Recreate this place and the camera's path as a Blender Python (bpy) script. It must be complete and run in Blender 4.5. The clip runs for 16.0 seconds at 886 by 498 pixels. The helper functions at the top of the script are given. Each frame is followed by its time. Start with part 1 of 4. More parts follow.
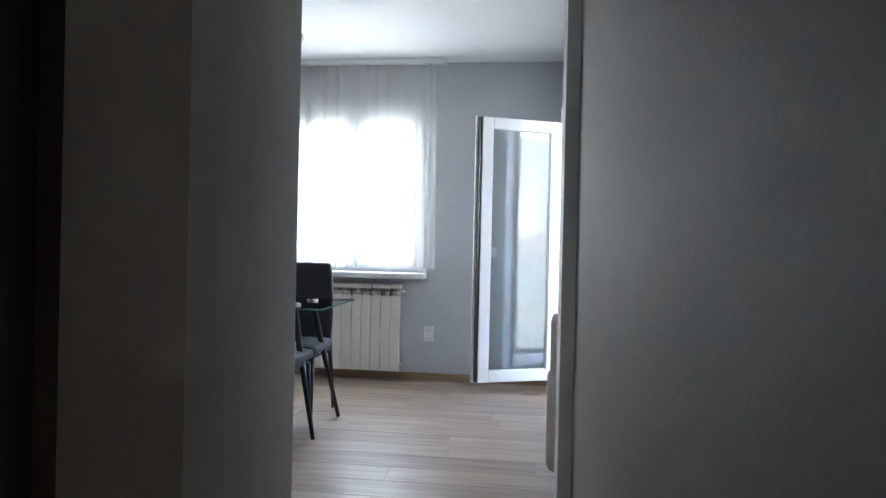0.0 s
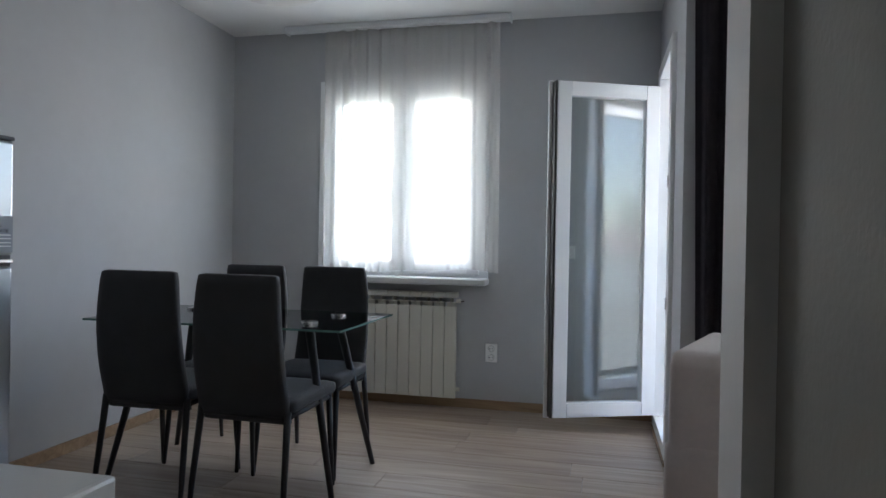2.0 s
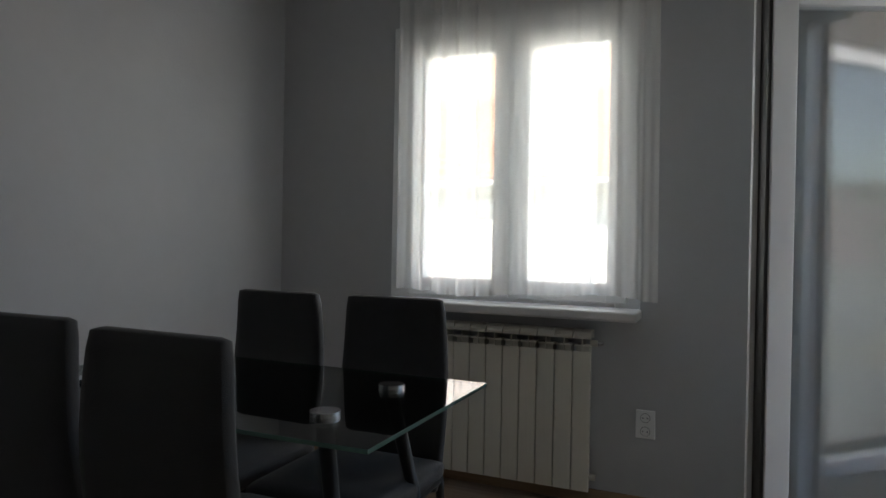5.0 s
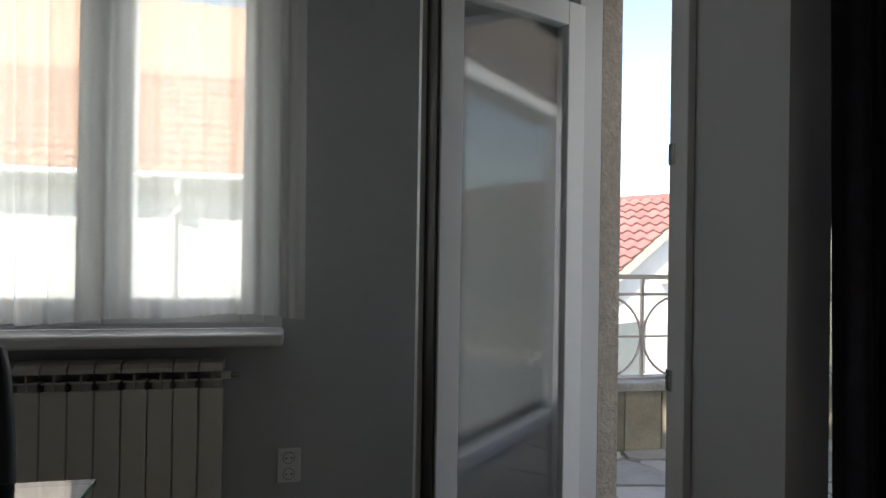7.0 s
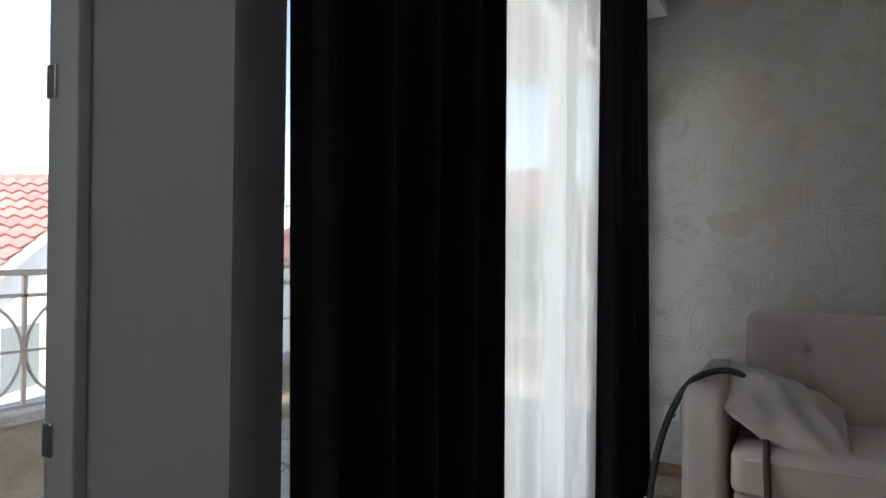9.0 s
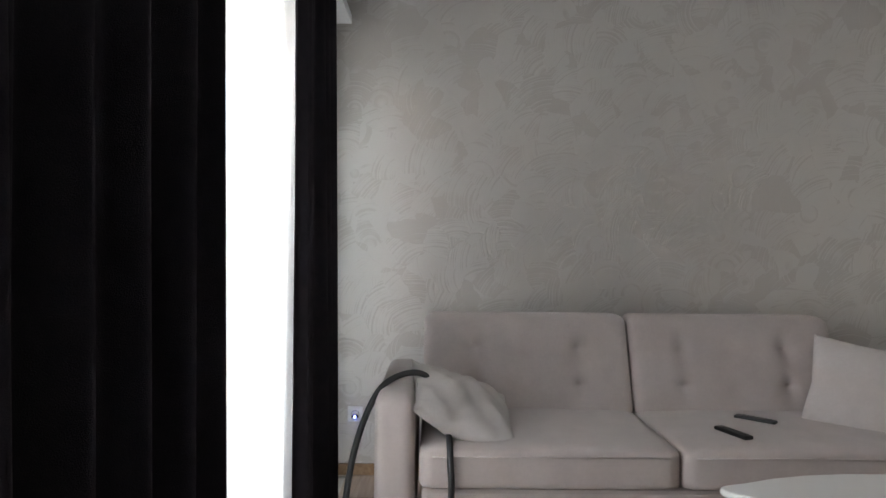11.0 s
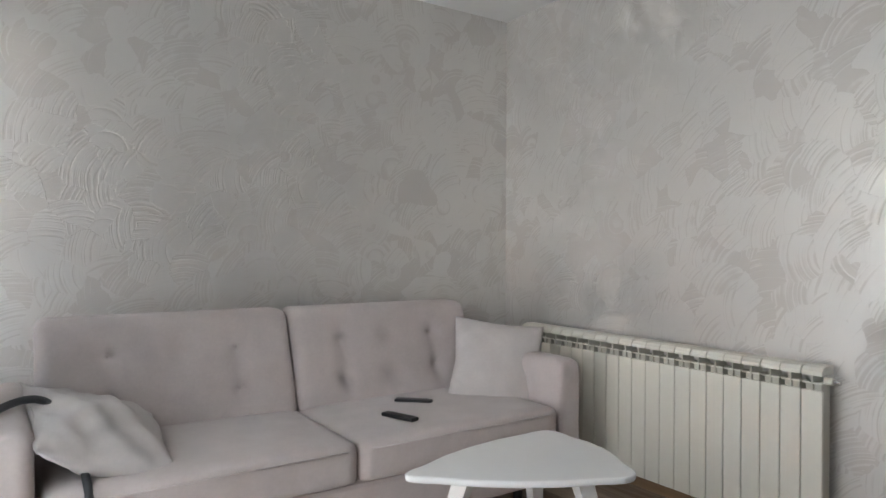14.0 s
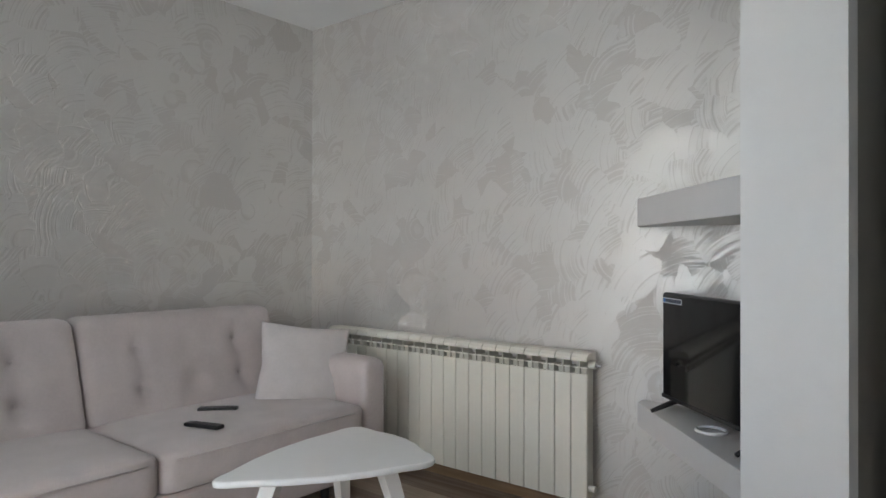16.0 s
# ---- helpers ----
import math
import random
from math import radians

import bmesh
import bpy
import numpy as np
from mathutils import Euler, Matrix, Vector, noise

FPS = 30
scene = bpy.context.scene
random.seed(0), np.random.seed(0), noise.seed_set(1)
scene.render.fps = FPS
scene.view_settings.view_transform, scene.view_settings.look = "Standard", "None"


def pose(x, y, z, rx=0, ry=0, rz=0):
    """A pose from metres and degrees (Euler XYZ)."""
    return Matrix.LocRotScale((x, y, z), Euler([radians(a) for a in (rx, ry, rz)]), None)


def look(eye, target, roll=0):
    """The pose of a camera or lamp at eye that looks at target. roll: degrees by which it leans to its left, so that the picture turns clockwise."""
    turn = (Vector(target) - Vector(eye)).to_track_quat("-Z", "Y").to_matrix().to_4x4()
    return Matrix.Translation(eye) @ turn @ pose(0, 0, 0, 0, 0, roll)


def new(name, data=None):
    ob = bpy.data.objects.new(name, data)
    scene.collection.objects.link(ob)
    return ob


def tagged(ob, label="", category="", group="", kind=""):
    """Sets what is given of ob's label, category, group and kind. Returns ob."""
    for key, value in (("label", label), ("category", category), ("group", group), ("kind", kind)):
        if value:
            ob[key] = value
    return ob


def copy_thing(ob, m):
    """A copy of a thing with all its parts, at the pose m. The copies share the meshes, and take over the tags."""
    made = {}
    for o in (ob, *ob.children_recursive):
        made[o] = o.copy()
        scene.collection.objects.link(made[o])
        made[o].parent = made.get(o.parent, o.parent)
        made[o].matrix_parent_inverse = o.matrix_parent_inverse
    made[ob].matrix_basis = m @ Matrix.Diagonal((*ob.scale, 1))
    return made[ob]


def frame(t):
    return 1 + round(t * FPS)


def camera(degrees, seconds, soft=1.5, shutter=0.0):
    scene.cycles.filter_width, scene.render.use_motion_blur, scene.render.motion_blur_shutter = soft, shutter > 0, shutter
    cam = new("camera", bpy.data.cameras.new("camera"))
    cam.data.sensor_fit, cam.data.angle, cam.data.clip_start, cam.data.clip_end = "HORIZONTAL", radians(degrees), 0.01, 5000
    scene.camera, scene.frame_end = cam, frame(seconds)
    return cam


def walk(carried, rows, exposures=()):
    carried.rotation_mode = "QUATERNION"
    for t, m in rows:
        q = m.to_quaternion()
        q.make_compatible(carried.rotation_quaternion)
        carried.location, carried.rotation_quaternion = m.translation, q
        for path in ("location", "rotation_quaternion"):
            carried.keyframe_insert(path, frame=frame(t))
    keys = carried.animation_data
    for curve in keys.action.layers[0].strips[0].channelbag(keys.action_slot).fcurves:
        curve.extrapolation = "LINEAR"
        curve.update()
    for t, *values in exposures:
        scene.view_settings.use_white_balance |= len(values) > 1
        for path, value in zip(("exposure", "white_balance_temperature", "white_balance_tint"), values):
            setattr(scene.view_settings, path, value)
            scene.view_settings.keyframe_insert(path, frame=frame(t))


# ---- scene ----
cam = camera(68.3, 16.0)
PATH = [
    (0, (-0.306, -5.266, 1.085), (-0.543, -3.282, 1.079), 1.3),
    (0.5, (-0.305, -5.007, 1.082), (-0.538, -3.02, 1.079), 1.2),
    (1, (-0.303, -4.739, 1.107), (-0.56, -2.755, 1.09), 1.2),
    (1.5, (-0.353, -4.517, 1.101), (-0.65, -2.539, 1.084), 1.2),
    (2, (-0.373, -4.305, 1.089), (-0.829, -2.358, 1.076), 1.0),
    (2.5, (-0.433, -4.098, 1.085), (-1.089, -2.209, 1.073), 1.0),
    (3, (-0.479, -3.868, 1.104), (-1.269, -2.031, 1.086), 1.0),
    (3.2, (-0.507, -3.767, 1.105), (-1.325, -1.942, 1.086), 1.0),
    (5.5, (-0.825, -2.785, 1.143), (-1.579, -0.933, 1.139), 1.1),
    (6, (-0.933, -2.667, 1.15), (-1.468, -0.74, 1.154), 1.1),
    (6.5, (-1.039, -2.562, 1.154), (-1.121, -0.564, 1.169), 1.3),
    (7, (-1.028, -2.426, 1.149), (-0.587, -0.476, 1.161), 0.9),
    (7.5, (-0.985, -2.291, 1.152), (-0.042, -0.527, 1.162), 0.9),
    (8, (-0.919, -2.147, 1.157), (0.423, -0.664, 1.167), 0.8),
    (8.5, (-0.837, -2.042, 1.145), (0.77, -0.852, 1.157), 0.7),
    (9, (-0.692, -1.953, 1.145), (1.065, -0.997, 1.151), 0.7),
    (9.5, (-0.625, -1.93, 1.182), (1.236, -1.198, 1.18), 0.4),
    (10, (-0.575, -1.9, 1.195), (1.365, -1.413, 1.187), 0.5),
    (12.3, (-0.673, -1.616, 1.222), (1.221, -2.257, 1.227), 0.6),
    (12.5, (-0.645, -1.593, 1.214), (1.22, -2.316, 1.219), 0.6),
    (13, (-0.543, -1.611, 1.194), (1.26, -2.477, 1.195), 0.3),
    (13.5, (-0.421, -1.642, 1.183), (1.312, -2.639, 1.177), 0.3),
    (14, (-0.326, -1.66, 1.169), (1.335, -2.775, 1.166), 0.3),
    (14.5, (-0.252, -1.657, 1.16), (1.286, -2.935, 1.159), 0.4),
    (15, (-0.248, -1.659, 1.16), (1.159, -3.08, 1.164), 0.2),
    (15.5, (-0.305, -1.636, 1.17), (0.994, -3.157, 1.176), 0.1),
    (16, (-0.409, -1.573, 1.175), (0.852, -3.125, 1.185), 0.1),
]
walk(cam, [(t, look(eye, target, roll)) for t, eye, target, roll in PATH],
     exposures=[(0, 4.5, 6000, 10), (1, 3.6, 6000, 10), (2, 3.45, 6300, 12), (3, 3.05, 6600, 13), (5.5, 2.2, 7000, 12), (7, 1.75, 7000, 11), (8.5, 1.9, 6700, 12),
                (9, 2.1, 6800, 14), (10.2, 2.7, 6900, 14), (12.5, 3.8, 6800, 14), (14, 3.7, 6700, 13), (16, 3.5, 6600, 12)])

# ---- world and light ----
world = bpy.data.worlds.new("sky")
scene.world = world
world.use_nodes = True
wn = world.node_tree
sky = wn.nodes.new("ShaderNodeTexSky")
sky.sky_type = "NISHITA"
sky.sun_disc = False
sky.sun_elevation = radians(48)
sky.sun_rotation = radians(205)
wn.links.new(sky.outputs[0], wn.nodes["Background"].inputs[0])
wn.nodes["Background"].inputs[1].default_value = 0.13
sun_data = bpy.data.lights.new("sun", "SUN")
sun_data.energy, sun_data.angle, sun_data.color = 3.0, radians(0.5), (1.0, 0.95, 0.88)
sun = new("sun", sun_data)
# from the south-south-west, behind the flat
az, el = radians(205), radians(48)
sun_dir = Vector((math.sin(az) * math.cos(el), math.cos(az) * math.cos(el), math.sin(el)))
sun.matrix_world = Matrix.Translation(sun_dir * 30) @ (-sun_dir).to_track_quat("-Z", "Y").to_matrix().to_4x4()



def opening_light(name, place, aim, w, h, watts):
    """An area lamp that adds sky light in a glazed opening or just inside it."""
    data = bpy.data.lights.new(name, "AREA")
    data.shape, data.size, data.size_y, data.energy, data.color = "RECTANGLE", w, h, watts, (0.90, 0.95, 1.0)
    ob = new(name, data)
    ob.matrix_world = look(place, aim)
    return ob


opening_light("window_daylight", (-1.65, 0.10, 1.5), (-1.65, -3, 1.3), 1.05, 1.15, 2.3)
# added fill lamp on the room side of the voile, brightens the dining room
opening_light("voile_room_fill", (-1.65, -0.165, 1.5), (-1.65, -3, 1.3), 1.05, 1.15, 0.7)
opening_light("terrace_window_daylight", (1.36, -1.03, 1.15), (1.36, -4, 1.1), 2.4, 2.0, 8.0)


# ---- materials ----
def mat(name, color, rough=0.6, metal=0.0, vary=0.06, scale=6.0, bump=0.0, bump_scale=60.0, spec=0.5, rnd=0.0, sheen=0.0, coat=0.0):
    """A principled material with two scales of noise in its colour, fine relief, and random tone from piece to piece."""
    m = bpy.data.materials.new(name)
    m.use_nodes = True
    nt = m.node_tree
    N, L = nt.nodes, nt.links
    b = N["Principled BSDF"]
    b.inputs["Roughness"].default_value = rough
    b.inputs["Metallic"].default_value = metal
    b.inputs["Specular IOR Level"].default_value = spec
    b.inputs["Sheen Weight"].default_value = sheen
    b.inputs["Coat Weight"].default_value = coat
    co = N.new("ShaderNodeTexCoord")
    n1 = N.new("ShaderNodeTexNoise")
    n1.inputs["Scale"].default_value, n1.inputs["Detail"].default_value = scale, 6
    n2 = N.new("ShaderNodeTexNoise")
    n2.inputs["Scale"].default_value, n2.inputs["Detail"].default_value = scale * 9, 3
    L.new(co.outputs["Object"], n1.inputs["Vector"])
    L.new(co.outputs["Object"], n2.inputs["Vector"])
    mixn = N.new("ShaderNodeMath")
    mixn.operation = "MULTIPLY_ADD"
    mixn.inputs[1].default_value = 0.4
    L.new(n2.outputs[0], mixn.inputs[0])
    L.new(n1.outputs[0], mixn.inputs[2])
    val = mixn.outputs[0]
    if rnd:
        oi = N.new("ShaderNodeObjectInfo")
        r = N.new("ShaderNodeMath")
        r.operation = "MULTIPLY_ADD"
        r.inputs[1].default_value = rnd
        L.new(oi.outputs["Random"], r.inputs[0])
        L.new(val, r.inputs[2])
        val = r.outputs[0]
    mr = N.new("ShaderNodeMapRange")
    mr.inputs[1].default_value, mr.inputs[2].default_value = 0.3, 1.1 + rnd
    mr.inputs[3].default_value, mr.inputs[4].default_value = 1 - vary * 2, 1 + vary * 2
    L.new(val, mr.inputs[0])
    hsv = N.new("ShaderNodeHueSaturation")
    hsv.inputs["Color"].default_value = (*color, 1)
    L.new(mr.outputs[0], hsv.inputs["Value"])
    L.new(hsv.outputs[0], b.inputs["Base Color"])
    if bump:
        nb = N.new("ShaderNodeTexNoise")
        nb.inputs["Scale"].default_value, nb.inputs["Detail"].default_value = bump_scale, 4
        L.new(co.outputs["Object"], nb.inputs["Vector"])
        bp = N.new("ShaderNodeBump")
        bp.inputs["Strength"].default_value, bp.inputs["Distance"].default_value = bump, 0.01
        L.new(nb.outputs[0], bp.inputs["Height"])
        L.new(bp.outputs[0], b.inputs["Normal"])
    return m


def wood_mat(name, dark, light, along="X", rnd=0.35, rough=0.42):
    m = bpy.data.materials.new(name)
    m.use_nodes = True
    N, L = m.node_tree.nodes, m.node_tree.links
    b = N["Principled BSDF"]
    b.inputs["Roughness"].default_value = rough
    geo = N.new("ShaderNodeNewGeometry")
    oi = N.new("ShaderNodeObjectInfo")
    off = N.new("ShaderNodeVectorMath")
    off.operation = "MULTIPLY_ADD"
    cmb = N.new("ShaderNodeCombineXYZ")
    for k in range(3):
        L.new(oi.outputs["Random"], cmb.inputs[k])
    L.new(cmb.outputs[0], off.inputs[0])
    off.inputs[1].default_value = (37, 53, 11)
    L.new(geo.outputs["Position"], off.inputs[2])
    mp = N.new("ShaderNodeMapping")
    mp.inputs["Scale"].default_value = (0.9, 14, 14) if along == "X" else (14, 0.9, 14)
    L.new(off.outputs[0], mp.inputs[0])
    n = N.new("ShaderNodeTexNoise")
    n.inputs["Scale"].default_value, n.inputs["Detail"].default_value, n.inputs["Distortion"].default_value = 1.6, 8, 1.2
    L.new(mp.outputs[0], n.inputs["Vector"])
    add = N.new("ShaderNodeMath")
    add.operation = "MULTIPLY_ADD"
    add.inputs[1].default_value = rnd
    L.new(oi.outputs["Random"], add.inputs[0])
    L.new(n.outputs[0], add.inputs[2])
    ramp = N.new("ShaderNodeValToRGB")
    ramp.color_ramp.elements[0].position, ramp.color_ramp.elements[1].position = 0.35, 0.72 + rnd * 0.6
    ramp.color_ramp.elements[0].color, ramp.color_ramp.elements[1].color = (*dark, 1), (*light, 1)
    L.new(add.outputs[0], ramp.inputs[0])
    L.new(ramp.outputs[0], b.inputs["Base Color"])
    bp = N.new("ShaderNodeBump")
    bp.inputs["Strength"].default_value, bp.inputs["Distance"].default_value = 0.12, 0.004
    L.new(n.outputs[0], bp.inputs["Height"])
    L.new(bp.outputs[0], b.inputs["Normal"])
    return m


def silver_plaster():
    """Decorative pearl paint: overlapping trowel arcs with a soft metallic sheen."""
    m = bpy.data.materials.new("pearl_plaster")
    m.use_nodes = True
    N, L = m.node_tree.nodes, m.node_tree.links
    b = N["Principled BSDF"]
    geo = N.new("ShaderNodeNewGeometry")

    def math_node(op, a, c=None, v=None):
        n = N.new("ShaderNodeMath")
        n.operation = op
        L.new(a, n.inputs[0])
        if c is not None:
            L.new(c, n.inputs[1])
        elif v is not None:
            n.inputs[1].default_value = v
        return n.outputs[0]

    warp = N.new("ShaderNodeTexNoise")
    warp.inputs["Scale"].default_value, warp.inputs["Detail"].default_value = 6.0, 4
    L.new(geo.outputs["Position"], warp.inputs["Vector"])
    w = N.new("ShaderNodeVectorMath")
    w.operation = "MULTIPLY_ADD"
    L.new(warp.outputs["Color"], w.inputs[0])
    w.inputs[1].default_value = (0.10, 0.10, 0.10)
    L.new(geo.outputs["Position"], w.inputs[2])
    layers = []
    for sc, fr in ((6.0, 95.0), (8.5, 120.0)):
        v = N.new("ShaderNodeTexVoronoi")
        v.inputs["Scale"].default_value = sc
        L.new(w.outputs[0], v.inputs["Vector"])
        loc = N.new("ShaderNodeVectorMath")
        loc.operation = "SUBTRACT"
        L.new(geo.outputs["Position"], loc.inputs[0])
        L.new(v.outputs["Position"], loc.inputs[1])
        shift = N.new("ShaderNodeVectorMath")
        shift.operation = "MULTIPLY_ADD"
        L.new(v.outputs["Color"], shift.inputs[0])
        shift.inputs[1].default_value = (0.34, 0.34, 0.34)
        L.new(loc.outputs[0], shift.inputs[2])
        ln = N.new("ShaderNodeVectorMath")
        ln.operation = "LENGTH"
        L.new(shift.outputs[0], ln.inputs[0])
        streak = N.new("ShaderNodeTexNoise")
        streak.noise_dimensions = "1D"
        streak.inputs["Scale"].default_value, streak.inputs["Detail"].default_value = fr, 3
        L.new(ln.outputs["Value"], streak.inputs["W"])
        sep = N.new("ShaderNodeSeparateColor")
        L.new(v.outputs["Color"], sep.inputs[0])
        tilt = math_node("MULTIPLY", ln.outputs["Value"], sep.outputs[1])
        layers.append((streak.outputs[0], sep.outputs[0], tilt))
    pick = math_node("GREATER_THAN", layers[1][1], v=0.5)

    def choose(k):
        n = N.new("ShaderNodeMix")
        L.new(pick, n.inputs[0])
        L.new(layers[0][k], n.inputs[2])
        L.new(layers[1][k], n.inputs[3])
        return n.outputs[0]

    strk, tone, tilt = choose(0), choose(1), choose(2)
    fine = N.new("ShaderNodeTexNoise")
    fine.inputs["Scale"].default_value, fine.inputs["Detail"].default_value = 9, 4
    L.new(geo.outputs["Position"], fine.inputs["Vector"])
    mask = math_node("MULTIPLY", tone, v=0.42)
    mask = math_node("ADD", mask, math_node("MULTIPLY", fine.outputs[0], v=0.55))
    mask = math_node("ADD", mask, math_node("MULTIPLY", strk, v=0.75))
    patch = N.new("ShaderNodeMapRange")
    patch.interpolation_type = "SMOOTHSTEP"
    patch.inputs[1].default_value, patch.inputs[2].default_value = 0.74, 0.94
    L.new(mask, patch.inputs[0])
    patch = patch.outputs[0]
    height = math_node("ADD", math_node("ADD", math_node("MULTIPLY", patch, v=0.22), math_node("MULTIPLY", tilt, v=4.0)), math_node("MULTIPLY", strk, v=0.15))
    big = N.new("ShaderNodeTexNoise")
    big.inputs["Scale"].default_value, big.inputs["Detail"].default_value = 2.2, 5
    L.new(geo.outputs["Position"], big.inputs["Vector"])
    cv = math_node("ADD", math_node("MULTIPLY", patch, v=0.8), math_node("MULTIPLY", big.outputs[0], v=0.3))
    ramp = N.new("ShaderNodeValToRGB")
    ramp.color_ramp.elements[0].position, ramp.color_ramp.elements[1].position = 0.0, 1.1
    ramp.color_ramp.elements[0].color, ramp.color_ramp.elements[1].color = (0.565, 0.535, 0.505, 1), (0.69, 0.67, 0.645, 1)
    L.new(cv, ramp.inputs[0])
    L.new(ramp.outputs[0], b.inputs["Base Color"])

    def span(lo, hi, socket_name):
        r = N.new("ShaderNodeMapRange")
        r.inputs[3].default_value, r.inputs[4].default_value = lo, hi
        L.new(patch, r.inputs[0])
        L.new(r.outputs[0], b.inputs[socket_name])

    span(0.75, 0.45, "Roughness")
    span(0.0, 0.72, "Metallic")
    bp = N.new("ShaderNodeBump")
    bp.inputs["Strength"].default_value, bp.inputs["Distance"].default_value = 0.48, 0.004
    L.new(height, bp.inputs["Height"])
    L.new(bp.outputs[0], b.inputs["Normal"])
    return m


def glass_mat(name, tint=(1, 1, 1), ior=1.5):
    """A clear pane that mirrors more at a grazing view, alike from both of its sides."""
    m = bpy.data.materials.new(name)
    m.use_nodes = True
    N, L = m.node_tree.nodes, m.node_tree.links
    N.remove(N["Principled BSDF"])
    tr, gl, lw, mx = N.new("ShaderNodeBsdfTransparent"), N.new("ShaderNodeBsdfGlossy"), N.new("ShaderNodeLayerWeight"), N.new("ShaderNodeMixShader")
    tr.inputs[0].default_value = (*tint, 1)
    gl.inputs["Roughness"].default_value = 0.005
    lw.inputs["Blend"].default_value = 0.5
    power, span = N.new("ShaderNodeMath"), N.new("ShaderNodeMapRange")
    power.operation = "POWER"
    power.inputs[1].default_value = 5.0
    span.inputs[3].default_value, span.inputs[4].default_value = ((ior - 1) / (ior + 1)) ** 2, 1.0
    L.new(lw.outputs["Facing"], power.inputs[0])
    L.new(power.outputs[0], span.inputs[0])
    L.new(span.outputs[0], mx.inputs[0])
    L.new(tr.outputs[0], mx.inputs[1])
    L.new(gl.outputs[0], mx.inputs[2])
    L.new(mx.outputs[0], N["Material Output"].inputs[0])
    return m


def sheer_mat(name, color, open_part):
    m = bpy.data.materials.new(name)
    m.use_nodes = True
    N, L = m.node_tree.nodes, m.node_tree.links
    N.remove(N["Principled BSDF"])
    tr, tl, df, m1, m2 = (N.new("ShaderNodeBsdfTransparent"), N.new("ShaderNodeBsdfTranslucent"), N.new("ShaderNodeBsdfDiffuse"),
                          N.new("ShaderNodeMixShader"), N.new("ShaderNodeMixShader"))
    for s in (tl, df):
        s.inputs[0].default_value = (*color, 1)
    co = N.new("ShaderNodeTexCoord")
    n = N.new("ShaderNodeTexNoise")
    n.inputs["Scale"].default_value = 140
    L.new(co.outputs["Object"], n.inputs["Vector"])
    mr = N.new("ShaderNodeMapRange")
    mr.inputs[3].default_value, mr.inputs[4].default_value = 1 - open_part - 0.03, 1 - open_part + 0.03
    L.new(n.outputs[0], mr.inputs[0])
    m1.inputs[0].default_value = 0.4
    L.new(tl.outputs[0], m1.inputs[1])
    L.new(df.outputs[0], m1.inputs[2])
    L.new(mr.outputs[0], m2.inputs[0])
    L.new(tr.outputs[0], m2.inputs[1])
    L.new(m1.outputs[0], m2.inputs[2])
    L.new(m2.outputs[0], N["Material Output"].inputs[0])
    return m


WALL = mat("grey_wall_paint", (0.50, 0.505, 0.52), 0.75, vary=0.03, scale=2.0, bump=0.08, bump_scale=90)
# hall grey is darkened: the hall's dimness is part of this base colour
HALL = mat("dim_hall_wall_paint", (0.25, 0.237, 0.21), 0.75, vary=0.04, scale=2.0, bump=0.08, bump_scale=90)
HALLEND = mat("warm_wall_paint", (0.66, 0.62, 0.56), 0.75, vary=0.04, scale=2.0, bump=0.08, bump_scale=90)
POST = mat("white_wall_paint", (0.70, 0.69, 0.68), 0.65, vary=0.03, scale=2.0, bump=0.06, bump_scale=90)
CEIL = mat("ceiling_paint", (0.80, 0.80, 0.79), 0.8, vary=0.02, scale=1.5, bump=0.05)
PEARL = silver_plaster()
PVC = mat("white_pvc", (0.80, 0.81, 0.82), 0.32, vary=0.015, scale=3)
GASKET = mat("dark_rubber_gasket", (0.045, 0.042, 0.04), 0.6)
GREYALU = mat("grey_seal", (0.30, 0.30, 0.30), 0.5)
SILL = mat("white_sill_board", (0.80, 0.80, 0.80), 0.3, vary=0.02)
FLOORW = wood_mat("oak_laminate", (0.23, 0.165, 0.12), (0.46, 0.37, 0.295))
BASEW = wood_mat("oak_baseboard", (0.24, 0.15, 0.085), (0.42, 0.29, 0.18), rnd=0.2)
STEEL = mat("chrome", (0.75, 0.75, 0.75), 0.2, 1.0, vary=0.02)
RADW = mat("radiator_enamel", (0.76, 0.74, 0.66), 0.35, vary=0.02)
# same enamel darkened, so the recesses carry their shade in the colour
RADIN = mat("radiator_shaded_enamel", (0.55, 0.53, 0.46), 0.5, vary=0.03)
SEATG = mat("grey_upholstery", (0.036, 0.037, 0.041), 0.8, vary=0.1, scale=14, bump=0.25, bump_scale=420, sheen=0.2)
BLACKM = mat("black_painted_steel", (0.018, 0.018, 0.02), 0.4, vary=0.05)
SOFA = mat("beige_upholstery", (0.52, 0.455, 0.44), 0.9, vary=0.06, scale=9, bump=0.3, bump_scale=500, sheen=0.3)
PIL = mat("pale_cushion_cloth", (0.58, 0.535, 0.52), 0.92, vary=0.05, scale=9, bump=0.4, bump_scale=420, sheen=0.2)
WHITEL = mat("white_lacquer", (0.82, 0.82, 0.81), 0.25, vary=0.015, scale=3)
SHELFM = mat("pale_grey_lacquer", (0.66, 0.64, 0.63), 0.5, vary=0.02, scale=2)
BLACKP = mat("black_plastic", (0.012, 0.012, 0.013), 0.35, vary=0.05)
SCREEN = mat("black_screen", (0.004, 0.004, 0.005), 0.06, vary=0.0)
RUBBER = mat("dark_hose_rubber", (0.03, 0.032, 0.035), 0.45, bump=0.2, bump_scale=40)
DARKCUR = mat("dark_plum_curtain_cloth", (0.030, 0.026, 0.033), 0.95, vary=0.12, scale=20, bump=0.3, bump_scale=500, spec=0.15)
